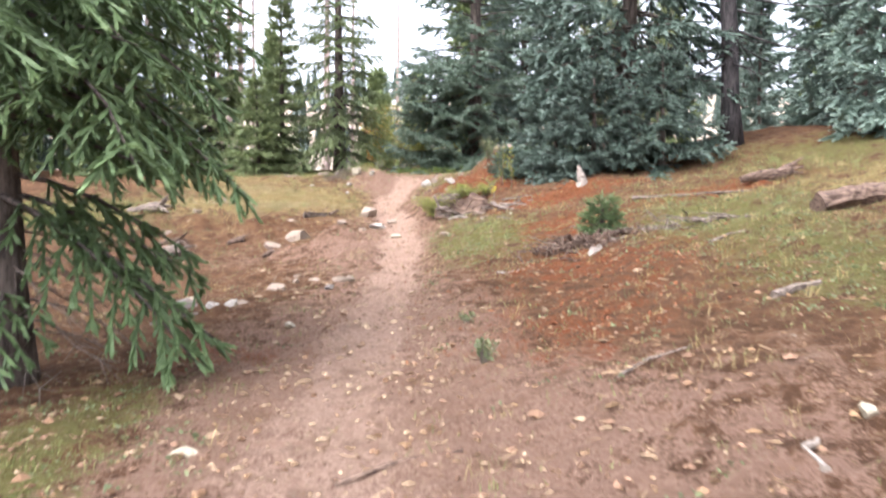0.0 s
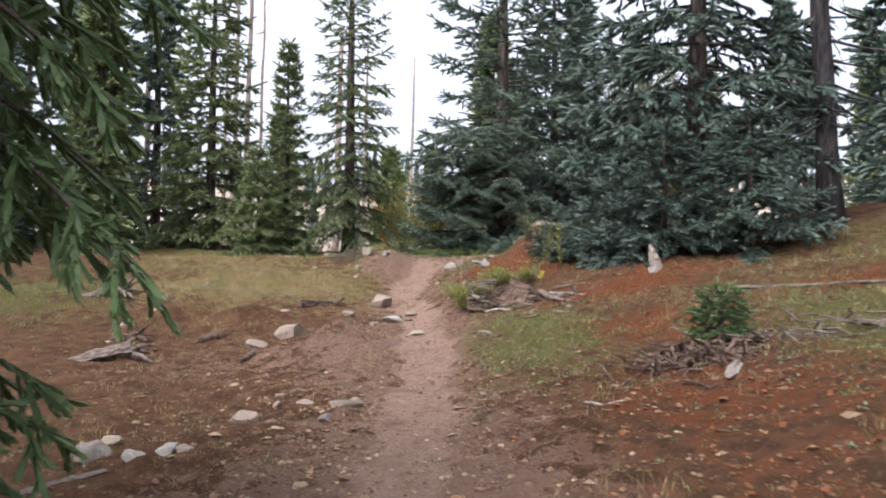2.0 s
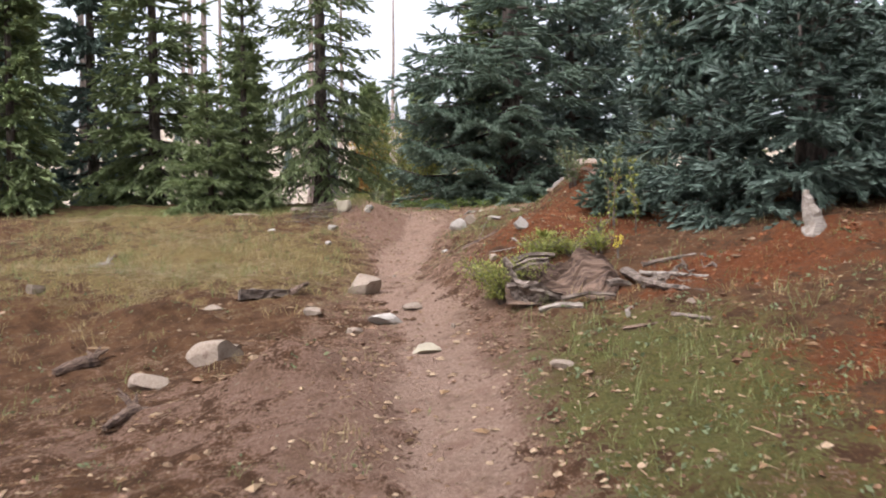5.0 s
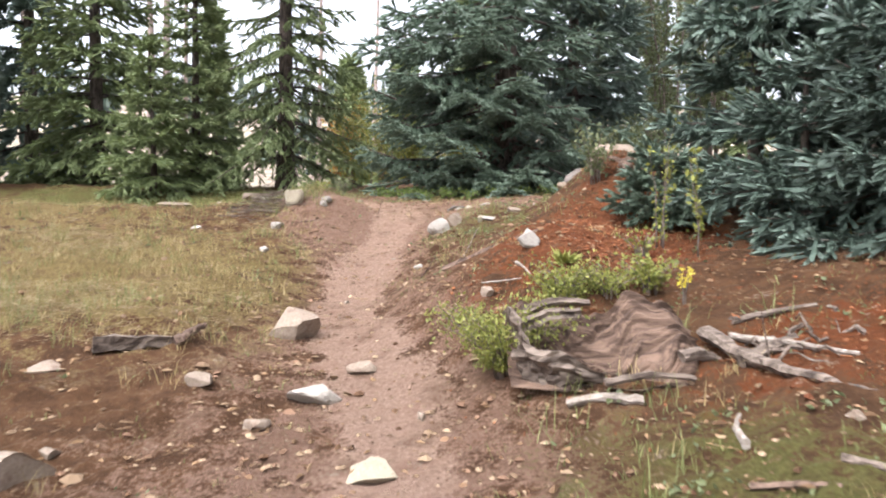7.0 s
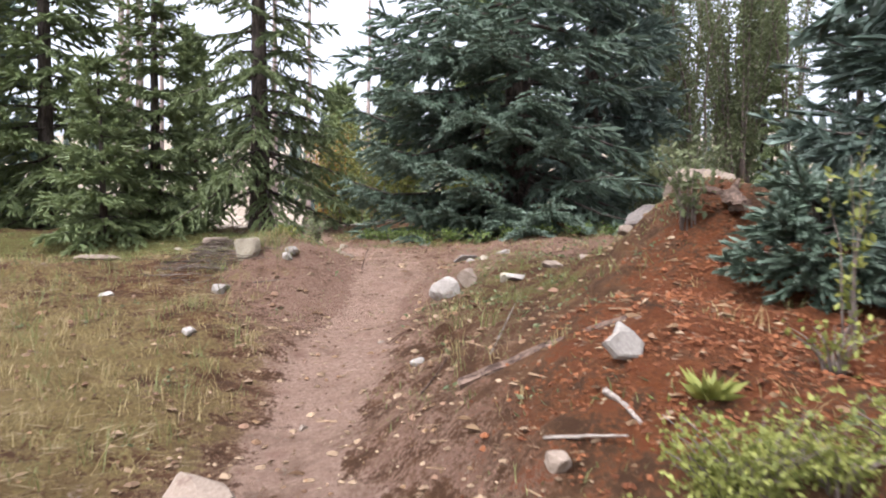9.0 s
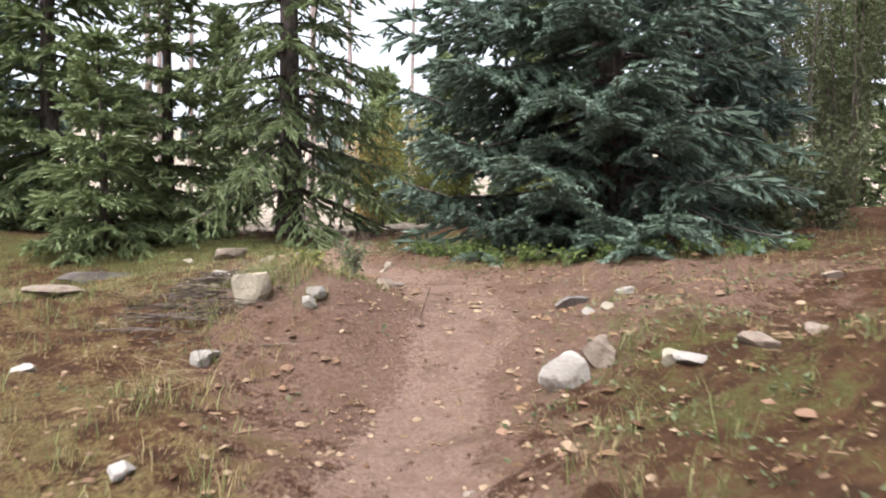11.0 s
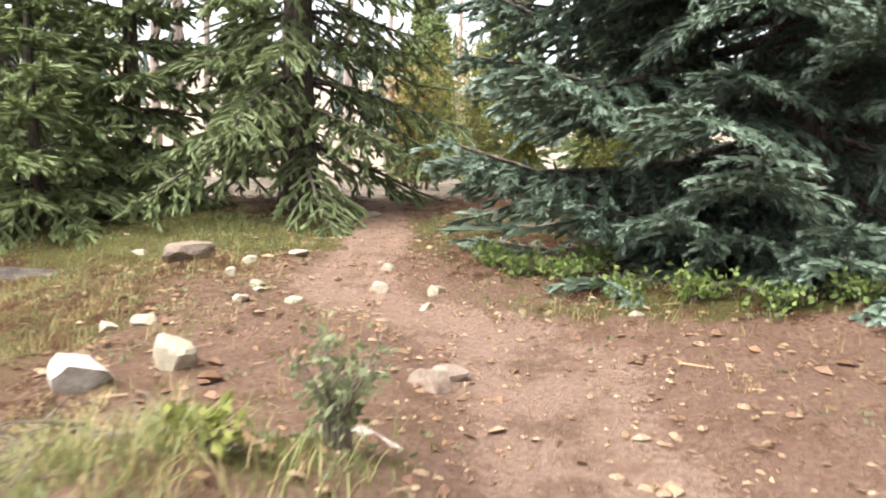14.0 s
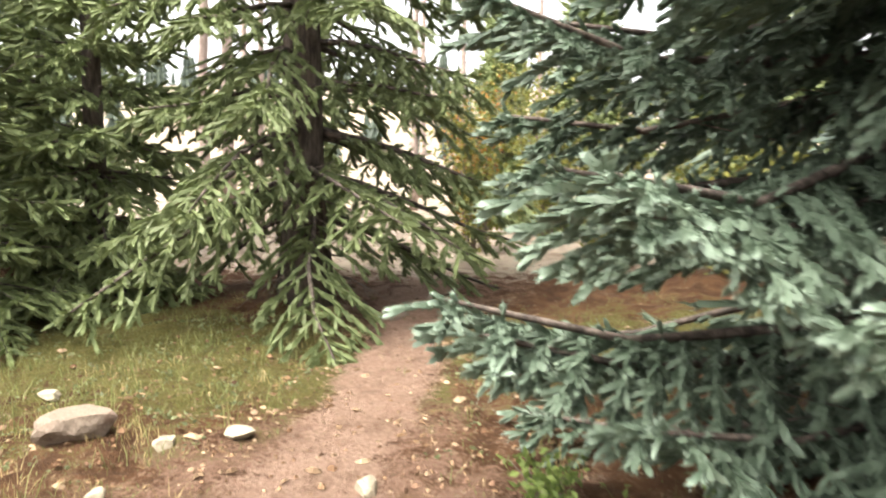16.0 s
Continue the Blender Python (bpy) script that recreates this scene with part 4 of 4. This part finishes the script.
# the rotten stump: a torn shell of curled wood with a long root
def shell(name, parent, centre, r, a0, a1, h, mat_, seed, lean=0.0, label="", wave=.16, thick=.035):
    """A piece of torn stump wall, curved round the centre, ragged at the top."""
    rng = np.random.default_rng(seed)
    na, nz = 30, 9
    vs = []
    ph = rng.uniform(0, 6, 4)
    for layer in (0, 1):
        for i in range(na):
            u = i / (na - 1)
            a = a0 + (a1 - a0) * u
            top = h * (.55 + .45 * math.sin(u * 3.1)) * (1 + .3 * math.sin(7 * u + ph[0]) + .16 * math.sin(19 * u + ph[1]))
            for j in range(nz):
                v = j / (nz - 1)
                rr = r * (1 + wave * math.sin(9 * v + 6 * u + ph[2]) * .35 + wave * .3 * math.sin(23 * u + ph[3] + 3 * v)) + lean * v * h - layer * thick * (1.1 - v) + .01 * rng.normal()
                vs.append((centre[0] + rr * math.cos(a), centre[1] + rr * math.sin(a) * .8, centre[2] - .06 + v * top))
    fs = []
    n = na * nz
    for i in range(na - 1):
        for j in range(nz - 1):
            p = i * nz + j
            fs += [(p, p + nz, p + nz + 1, p + 1), (n + p, n + p + 1, n + p + nz + 1, n + p + nz)]
        p = i * nz + nz - 1
        fs.append((p, p + nz, n + p + nz, n + p))
    for i in (0, na - 1):
        for j in range(nz - 1):
            p = i * nz + j
            fs.append((p, p + 1, n + p + 1, n + p))
    return part(name, mesh_of(name, np.array(vs), np.array(fs), mat_, False), parent, label)


def hollow(parent):
    """The torn heart of the stump: a scooped hollow that swells to a dome, furrowed along the grain."""
    nu, nv = 84, 56
    u, v = np.meshgrid(np.linspace(-.5, .5, nu), np.linspace(0, 1.3, nv), indexing="ij")
    crest = along(u, (-.5, .20), (-.4, .34), (-.2, .30), (-.02, .27), (.12, .40), (.28, .33), (.42, .24), (.5, .06))
    swell = along(u, (-.5, .9), (-.3, 2.0), (-.02, 2.4), (.14, 1.1), (.3, .5), (.5, .6))
    k = np.minimum(v, 1)
    z = crest * k ** swell - .75 * crest * np.maximum(v - 1, 0) / .3 - .05
    y_ = -.26 + .1 * (2 * u) ** 2 + .46 * v - .05 * np.sin(np.clip(v, 0, 1) * 3.14) * smooth(.1, .3, u)
    flow = 30 * v + 5 * np.sin(4.2 * u + 1) + 2.2 * np.sin(9 * u + 4 * v) + 5 * lumps(u, v * .5, .11)
    deep = .013 * np.sin(flow) + .006 * np.sin(2.7 * flow + 9 * u) + .035 * lumps(u + 7, v * .6, .14)
    rag = .05 * lumps(u * 1.0, u * 0 + 3.3, .045) * smooth(.8, 1, v)
    z, y_ = z + (deep + rag) * smooth(0, .12, v), y_ - deep * .6
    i = np.arange(nu * nv).reshape(nu, nv)
    quads = np.stack([i[:-1, :-1], i[1:, :-1], i[1:, 1:], i[:-1, 1:]], -1).reshape(-1, 4)
    me = mesh_of("hollow", np.stack([u, y_, z], -1).reshape(-1, 3), quads, STUMPWOOD, False)
    return part("hollow", me, parent, "scooped furrowed brown rotten wood")


stump = thing("rotten_stump", .42, 15.25, "torn weathered grey-brown stump with a curled hollow shell", "stump", size=1.15)
hollow(stump)
shell("root_flare", stump, (-.22, -.02, 0), .20, radians(80), radians(300), .25, GREYWOOD, 5, .3)
shell("front_lip", stump, (.1, .02, -.02), .36, radians(200), radians(340), .06, BROWNWOOD, 6, .3)
for i, (p, q, r0, r1) in enumerate((((-.46, .02, .18), (-.16, -.02, .27), .032, .018), ((-.48, -.06, .08), (-.2, -.2, .03), .028, .016), ((-.42, .08, .26), (-.1, .1, .30), .022, .012),
                                    ((-.1, -.27, .0), (.3, -.28, .02), .018, .012), ((.26, -.2, .10), (.48, -.12, .06), .03, .018))):
    p, q = np.array(p), np.array(q)
    part("splinter", branch_mesh([p, (p + q) / 2 + [0, 0, .03], q], [r0, (r0 + r1) / 2, r1], GREYWOOD, 20 + i, 8, .25), stump, "grey splintered root wood")
root = thing("dead_root", .86, 15.12, "long bleached grey root lying on the soil", "root")
part("limb", branch_mesh([(.06, .14, .12), (.14, -.1, .07), (.27, -.4, .035), (.5, -.78, .02)], [.045, .038, .03, .02], GREYWOOD, 31), root)
stick(1.05, 15.25, 1.5, 14.75, .022, .012, PALEWOOD, "pale broken stick on red soil", seed=32)
stick(1.0, 14.95, 1.35, 15.1, .03, .02, GREYWOOD, "grey broken wood beside the stump", seed=33)
stick(1.1, 15.35, 1.6, 15.4, .025, .012, GREYWOOD, "grey broken wood beside the stump", seed=34)
stick(-.44, 17.6, .30, 17.32, .026, .014, BROWNWOOD, "brown fallen branch across the bank", seed=35)
stick(.2, 17.38, .55, 17.1, .012, .005, BROWNWOOD, "thin brown twig on the red bank", seed=36)
stick(.05, 16.7, .12, 16.45, .014, .008, PALEWOOD, "short pale stick standing in the bank", seed=37)
stick(-1.2, 21.85, -1.13, 21.9, .006, .004, BROWNWOOD, "thin upright dead twig beside the path", z1=.22, seed=38)
stick(-.63, 17.9, -.5, 17.75, .006, .004, BROWNWOOD, "thin upright dead twig on the bank", z1=.16, seed=39)
stick(-.25, 18.1, -.12, 18.05, .006, .003, PALEWOOD, "thin pale dead stem on the bank", z1=.22, seed=40)
stick(.45, 14.75, .1, 14.85, .03, .02, PALEWOOD, "bleached slab of split wood by the stump", seed=41)
stick(.65, 14.0, .78, 14.4, .02, .01, PALEWOOD, "pale broken stick in thin grass", seed=42)
stick(.55, 13.7, .8, 13.55, .018, .012, BROWNWOOD, "brown bark strip in thin grass", seed=43)
stick(.9, 13.75, 1.1, 13.5, .018, .01, GREYWOOD, "grey broken stick in thin grass", seed=44)
stick(2.45, 6.0, 2.95, 6.35, .035, .02, GREYWOOD, "grey fallen branch in the grass", seed=45)
stick(1.47, 3.05, 1.62, 3.42, .022, .012, PALEWOOD, "bleached curved piece of wood", seed=46, bend=.2)
stick(-.52, 3.82, .1, 3.98, .016, .008, BROWNWOOD, "thin brown twig across the path", seed=47)
stick(.72, 9.2, .62, 9.4, .012, .008, PALEWOOD, "small pale forked twig", seed=48)
stick(.74, 9.2, .9, 9.25, .012, .006, PALEWOOD, "small pale forked twig", seed=49)
stick(-.2, 16.55, .05, 16.35, .008, .004, PALEWOOD, "thin pale twig at the foot of the bank", seed=50, z1=.05)
stick(-1.9, 23.1, -1.6, 22.9, .02, .008, PALEWOOD, "pale splintered stick in the soil", seed=51)
stick(-3.0, 8.3, -2.6, 8.6, .02, .012, PALEWOOD, "pale stick in the soil", seed=52)
stick(-2.75, 16.2, -2.2, 16.35, .07, .04, GREYWOOD, "short weathered log in dry grass", seed=53, name="log", category="log")
stick(-2.25, 16.3, -2.1, 16.5, .05, .02, BROWNWOOD, "dark broken root end in dry grass", seed=54, z1=.1)
stick(4.3, 9.5, 5.3, 9.3, .13, .10, BROWNWOOD, "rotting brown log on the slope", seed=55, name="log", category="log")
stick(3.0, 13.0, 4.6, 12.2, .035, .02, GREYWOOD, "long grey fallen pole on the slope", seed=56)
stick(2.9, 8.9, 3.5, 9.3, .02, .01, GREYWOOD, "grey stick on the slope", seed=57)
stick(1.0, 4.6, 1.6, 5.2, .012, .006, GREYWOOD, "thin grey twig in the soil", seed=58)

# the white stub under the bushes
stub = thing("broken_stub", 2.55, 15.15, "broken white weathered stub under the spruce bushes", "stump")
part("post", branch_mesh([(0, 0, -.1), (-.01, 0, .15), (-.05, .02, .36)], [.10, .075, .025], PALEWOOD, 61, 9, .2), stub)


# drift roots in the bare soil
def root_wood(x, y, rz, size, label, seed, mat_, arms):
    rng = np.random.default_rng(seed)
    ob = thing("drift_root", x, y, label, "root", rz=rz, size=size)
    part("stem", branch_mesh([(-.5, 0, .02), (-.1, .04, .08), (.25, 0, .12)], [.05, .085, .10], mat_, seed, 10, .2), ob)
    for i in range(arms):
        a = rng.uniform(-1.6, 1.6)
        tip = np.array((.25 + .3 * math.cos(a), .38 * math.sin(a), rng.uniform(-.02, .42)))
        part("root", branch_mesh([(.2, 0, .1), (tip + [.2, 0, .16]) / 2, tip], [.055, .035, .012], mat_, seed + i + 1, 7, .2), ob)


root_wood(-4.55, 13.25, .8, 1.0, "weathered grey root stump with twisted arms", 71, GREYWOOD, 6)
root_wood(-4.8, 14.45, .3, .6, "dark broken root with pale edges", 72, BROWNWOOD, 5)
root_wood(-6.0, 16.8, .2, .9, "grey upturned roots in dry grass", 73, GREYWOOD, 6)
root_wood(-3.7, 14.7, 1.0, .5, "small dark broken root", 74, BROWNWOOD, 4)
root_wood(-2.85, 13.4, 1.3, .45, "small dark root under a flat stone", 75, BROWNWOOD, 4)
root_wood(-4.9, 18.1, .7, .35, "small bleached root in dry grass", 76, PALEWOOD, 4)
root_wood(1.35, 18.75, 1.4, .6, "tangled dark roots on top of the bank", 77, BROWNWOOD, 6)
root_wood(5.0, 12.6, .1, .9, "dark upturned root mass on the slope", 78, BROWNWOOD, 7)


# heaps of dead sticks: parts share a few meshes
def stick_meshes(mat_, seed):
    rng = np.random.default_rng(seed)
    out = []
    for i in range(5):
        p = np.array([(0, 0, 0), (.35, rng.normal(0, .05), .03), (.7, rng.normal(0, .08), 0), (1, rng.normal(0, .12), .02)])
        out.append(branch_mesh(p, [.018, .014, .010, .004], mat_, seed + i, 5, .15))
    return out


def brush(x, y, rx, ry, h, count, label, meshes, seed, length, thick=1.0, aim=None):
    rng = np.random.default_rng(seed)
    ob = thing("brush_pile", x, y, label, "brush pile")
    base = gz(x, y)
    for i in range(count):
        u, v = rng.normal(0, .42, 2)
        px, py = u * rx, v * ry
        L = length * rng.uniform(.5, 1.2)
        lift = gz(x + px, y + py) - base + rng.random() * h * math.exp(-(u * u + v * v) * 2)
        a = (rng.random() * 6.28) if aim is None else aim + rng.normal(0, .45)
        s = part("stick", meshes[i % 5], ob)
        s.matrix_basis = Matrix.Translation((px, py, lift + .01)) @ Euler((rng.random() * 6, rng.normal(0, .11), a)).to_matrix().to_4x4() @ Matrix.Diagonal((L, thick * rng.uniform(.5, 1.2), thick * rng.uniform(.5, 1.2), 1))


greys, browns = stick_meshes(GREYWOOD, 200), stick_meshes(BROWNWOOD, 210)
brush(1.95, 10.45, .9, .6, .05, 70, "heap of broken brown sticks on red soil", browns, 81, .5, .8)
brush(2.3, 10.6, .9, .5, .05, 34, "broken grey sticks on red soil", greys, 87, .55, .8)
stick(1.72, 9.45, 1.88, 9.75, .05, .035, PALEWOOD, "short bleached piece of split log", seed=59, name="log", category="log")
brush(1.6, 10.3, .6, .5, .12, 40, "scattered bark and broken brown sticks", browns, 82, .35, 1.3)
brush(-2.75, 21.75, .55, .55, .2, 170, "low heap of fine grey brushwood beside the path", greys, 83, .5, .28, .5)
brush(-2.5, 22.6, .4, .3, .16, 50, "fine grey brushwood behind a yellow rock", greys, 84, .4, .4)
brush(3.4, 10.6, .8, .4, .1, 26, "thin grey fallen sticks on the slope", greys, 85, .7, .8)
brush(1.35, 15.1, .4, .4, .04, 16, "splintered grey wood scattered beside the stump", greys, 86, .22, .8)


# ---- litter and grass, too many to count ----
def where(count, seed, x0, x1, y0, y1, weight):
    rng = np.random.default_rng(seed)
    x, y = rng.uniform(x0, x1, count), rng.uniform(y0, y1, count)
    keep = rng.random(count) < weight(x, y)
    return x[keep], y[keep], rng


def stuff(name, arrays, mat_, label, category):
    return tagged(new(name, mesh_of(name, *arrays, mat_)), label, category, kind="stuff")


PEBBLE = (np.array([(1, 0, 0), (.3, .9, .1), (-.8, .5, 0), (-.7, -.6, .1), (.4, -.9, 0), (.2, .1, .7), (-.3, -.1, .6), (0, 0, -.6)]),
          np.array([(0, 1, 5), (1, 2, 6), (1, 6, 5), (2, 3, 6), (3, 4, 6), (4, 5, 6), (4, 0, 5), (1, 0, 7), (2, 1, 7), (3, 2, 7), (4, 3, 7), (0, 4, 7)]))


def litter(template, x, y, rng, size, flat, lift=.2, up=0.0):
    a = rng.random(len(x)) * 6.28
    at = np.stack([x, y, height(x, y) + size * flat * lift], -1)
    tv, tf = template
    c, s = np.cos(a), np.sin(a)
    v = tv[None] * np.stack([size, size * rng.uniform(.5, 1, len(x)), size * flat], -1)[:, None]
    tiltx = rng.normal(0, .25, len(x))[:, None]
    z = v[..., 2] + v[..., 1] * tiltx + v[..., 0] * up
    out = np.stack([v[..., 0] * c[:, None] - v[..., 1] * s[:, None], v[..., 0] * s[:, None] + v[..., 1] * c[:, None], z], -1) + at[:, None]
    return out.reshape(-1, 3), (tf[None] + (np.arange(len(x)) * len(tv))[:, None, None]).reshape(-1, 3)


def by_trail(x, y):
    d = np.abs(x - trail_x(y))
    return .25 + .75 * np.exp(-((d - .45) / .45) ** 2)


def rocky(x, y):
    return np.clip(.05 + .8 * hump(x, y, -1.9, 9.6, 1.2, 2.2) + .5 * hump(x, y, -1.4, 5.0, .8, 2.5) + .7 * hump(x, y, -1.6, 15.5, .8, 1) + .4 * hump(x, y, -2.3, 25.5, 2, 1.5)
                   + .3 * hump(x, y, -.3, 22.3, 1.5, 1.2), 0, 1)


PALEGRAVEL = scrap_material("pale_gravel", (0.107, 0.066, 0.037), (0.272, 0.191, 0.118))
DARKGRAVEL = scrap_material("dark_gravel", (0.078, 0.041, 0.021), (0.194, 0.115, 0.064))
CHIPS = scrap_material("wood_chips", (0.078, 0.043, 0.022), (0.262, 0.175, 0.100))
REDCHIPS = scrap_material("red_bark_chips", (0.080, 0.028, 0.012), (0.195, 0.074, 0.030))
HAY = leaf_material("matted_hay", (0.20, 0.145, 0.075), (0.36, 0.28, 0.155))
GREENGRASS = leaf_material("green_grass", (0.10, 0.115, 0.035), (0.22, 0.225, 0.08))
DRYGRASS = leaf_material("dry_grass", (0.205, 0.150, 0.060), (0.40, 0.315, 0.145))

x, y, rng = where(13000, 1, -3.2, 1.2, 1, 31, by_trail)
stuff("gravel", litter(PEBBLE, x, y, rng, rng.gamma(2.2, .0055, len(x)) + .004, .6), PALEGRAVEL, "small pale stones along the path", "gravel")
x, y, rng = where(9000, 2, -6, 5, 1, 30, rocky)
stuff("gravel", litter(PEBBLE, x, y, rng, rng.gamma(1.6, .010, len(x)) + .006, .5), PALEGRAVEL, "pale broken stones in bare soil", "gravel")
x, y, rng = where(9000, 3, -6.5, 6, 1, 30, lambda x, y: np.full(len(x), .8))
stuff("soil_crumbs", litter(PEBBLE, x, y, rng, rng.gamma(2, .0055, len(x)) + .004, .8), DARKGRAVEL, "brown soil crumbs and clods", "soil")
x, y, rng = where(7000, 10, -5, 4, 1.5, 27, lambda x, y: np.clip(zones(x, y)[5] * 1.1, 0, 1) * np.where(np.abs(x - trail_x(y)) < .34, .06, 1))
stuff("soil_clods", litter(PEBBLE, x, y, rng, rng.gamma(2, .006, len(x)) + .008, .7), scrap_material("soil_clods", (0.092, 0.051, 0.030), (0.189, 0.112, 0.069)), "crumbling lumps of bare brown soil", "soil")
x, y, rng = where(15000, 4, -6.5, 6, 1, 30, lambda x, y: np.where(np.abs(x - trail_x(y)) < .35, .12, .8))
CHIP = (np.array([(-1, -.16, 0), (1, -.1, 0), (1, .12, 0), (-1, .16, 0), (-.9, 0, .16), (.9, 0, .14)]),
        np.array([(0, 1, 5), (0, 5, 4), (1, 2, 5), (2, 3, 4), (2, 4, 5), (3, 0, 4), (0, 3, 2), (0, 2, 1)]))
stuff("wood_litter", litter(CHIP, x, y, rng, rng.gamma(1.8, .0085, len(x)) + .007, .5, .3), CHIPS, "splinters and twigs strewn on the soil", "litter")


FLAKE = (np.array([(1, 0, .1), (-.5, .55, 0), (-.6, -.5, .05), (.1, .05, .5)]), np.array([(0, 1, 3), (1, 2, 3), (2, 0, 3)]))
DUFF = scrap_material("needle_duff", (0.053, 0.028, 0.014), (0.213, 0.131, 0.068))
for tint, seed in ((DUFF, 51), (scrap_material("pale_duff", (0.136, 0.085, 0.044), (0.291, 0.204, 0.120)), 52)):
    x, y, rng = where(30000 if seed == 51 else 6000, seed, -5, 4.5, 1.5, 29, lambda x, y: np.where(np.abs(x - trail_x(y)) < .4, .45, .9))
    stuff("duff", litter(FLAKE, x, y, rng, rng.gamma(2.2, .0062, len(x)) + .004, .7, .3), tint, "crumbs of needles, bark and soil on the ground", "litter")


def reddish(x, y):
    return np.clip(zones(x, y)[1] * 1.2, 0, 1) ** 1.6


x, y, rng = where(36000, 5, -.5, 4.5, 6, 20.5, reddish)
stuff("bark_litter", litter(CHIP, x[::5], y[::5], rng, rng.gamma(2.0, .0045, len(x[::5])) + .006, 1.4, .3), REDCHIPS, "flakes of rust-red rotted wood", "litter")
stuff("bark_litter", litter(PEBBLE, x, y, rng, rng.gamma(2.0, .0032, len(x)) + .004, .9, .3), REDCHIPS, "rust-red rotted bark crumbs", "litter")


x, y, rng = where(14000, 55, -.3, 2.4, 15.6, 19.4, lambda x, y: np.clip(zones(x, y)[1] * 1.3, 0, 1) ** 2)
stuff("bark_litter", litter(FLAKE, x, y, rng, rng.gamma(2.0, .0038, len(x)) + .005, .9, .3), REDCHIPS, "thick rust-red flakes of rotted wood", "litter")


def blades(x, y, rng, per, tall, wide, spread):
    n = len(x)
    bx, by = np.repeat(x, per) + rng.normal(0, spread, n * per), np.repeat(y, per) + rng.normal(0, spread, n * per)
    h = np.repeat(tall * rng.uniform(.6, 1.3, n), per) * rng.uniform(.5, 1.2, n * per)
    a, lean = rng.random(n * per) * 6.28, rng.uniform(.2, 1.5, n * per) * h
    base = np.stack([bx, by, height(bx, by) - .01], -1)
    side = np.stack([-np.sin(a), np.cos(a), np.zeros(n * per)], -1) * (wide * rng.uniform(.6, 1.3, n * per))[:, None]
    out = np.stack([np.cos(a), np.sin(a), np.zeros(n * per)], -1) * lean[:, None]
    up = np.array((0, 0, 1.0)) * h[:, None]
    v = np.stack([base - side, base + side, base + out * .35 + up * .6 - side * .7, base + out * .35 + up * .6 + side * .7, base + out + up], 1)
    f = np.array([(0, 1, 3), (0, 3, 2), (2, 3, 4)])
    return v.reshape(-1, 3), (f[None] + (np.arange(n * per) * 5)[:, None, None]).reshape(-1, 3)


def greenish(x, y):
    return np.clip(zones(x, y)[2] * 1.0 + .1, 0, 1) * np.clip(.75 + 1.4 * lumps(x, y, .55), 0, 1) * np.where(np.abs(x - trail_x(y)) < .45, .03, 1)


def strawy(x, y):
    return np.clip(zones(x, y)[3] + .05, 0, 1) * np.clip(.75 + 1.5 * lumps(x + 3, y, .5), 0, 1) * np.where(np.abs(x - trail_x(y)) < .5, .03, 1)


x, y, rng = where(36000, 6, -9.5, 6.5, 2, 31, greenish)
stuff("grass", blades(x, y, rng, 8, .05, .0028, .06), GREENGRASS, "short green grass and low herbs", "grass")
x, y, rng = where(20000, 7, -9.5, 6.5, 2, 31, strawy)
stuff("dry_grass", blades(x, y, rng, 13, .10, .0022, .045), DRYGRASS, "long yellow dry grass", "grass")
x, y, rng = where(2600, 8, -9.5, 6.5, 12, 30, lambda x, y: np.clip(zones(x, y)[3] + zones(x, y)[2], 0, 1) * np.where(np.abs(x - trail_x(y)) < .6, 0, 1))
stuff("tall_grass", blades(x, y, rng, 12, .17, .0026, .06), GREENGRASS, "taller green grass tufts", "grass")
x, y, rng = where(10000, 9, -8, 6, 2, 30, lambda x, y: np.clip(zones(x, y)[2] * .9 + .06, 0, 1) * np.where(np.abs(x - trail_x(y)) < .45, 0, 1))
n = len(x)
px, py = np.repeat(x, 7) + rng.normal(0, .05, n * 7), np.repeat(y, 7) + rng.normal(0, .05, n * 7)
a = rng.random(n * 7) * 6.28
way = np.stack([np.cos(a), np.sin(a), rng.uniform(.1, .8, n * 7)], -1)
L = rng.uniform(.018, .05, n * 7)
stuff("ground_herbs", strewn(LEAF, np.stack([px, py, height(px, py) + .012], -1), way, L, L * .9, rng), DULLLEAF, "low leafy herbs close to the soil", "herbs")

# flattened hay lying in clumps among the standing grass
x, y, rng = where(2600, 56, -8, -2, 15.5, 24.5, lambda x, y: strawy(x, y) * (lumps(x, y, .8) > .02))
n = len(x)
px, py = np.repeat(x, 12) + rng.normal(0, .09, n * 12), np.repeat(y, 12) + rng.normal(0, .07, n * 12)
a = np.repeat(rng.random(n) * 6.28, 12) + rng.normal(0, .5, n * 12)
way = np.stack([np.cos(a), np.sin(a), rng.uniform(-.1, .35, n * 12)], -1)
L = rng.uniform(.08, .2, n * 12)
stuff("dry_grass", strewn(LEAF, np.stack([px, py, height(px, py) + rng.uniform(.01, .06, n * 12)], -1), way, L, np.full(n * 12, .008), rng), HAY, "flattened pale hay matted on the ground", "grass")

# a thick tuft of mixed grass over the brush by the path
rng = np.random.default_rng(61)
x, y = rng.normal(-2.35, .3, 110), rng.normal(22.15, .32, 110)
keep = x < trail_x(y) - .45
x, y = x[keep], y[keep]
stuff("tall_grass", blades(x[::2], y[::2], rng, 12, .11, .0022, .05), DRYGRASS, "tuft of long dry grass beside the path", "grass")
stuff("tall_grass", blades(x, y, rng, 12, .12, .0026, .05), GREENGRASS, "tuft of long green grass beside the path", "grass")
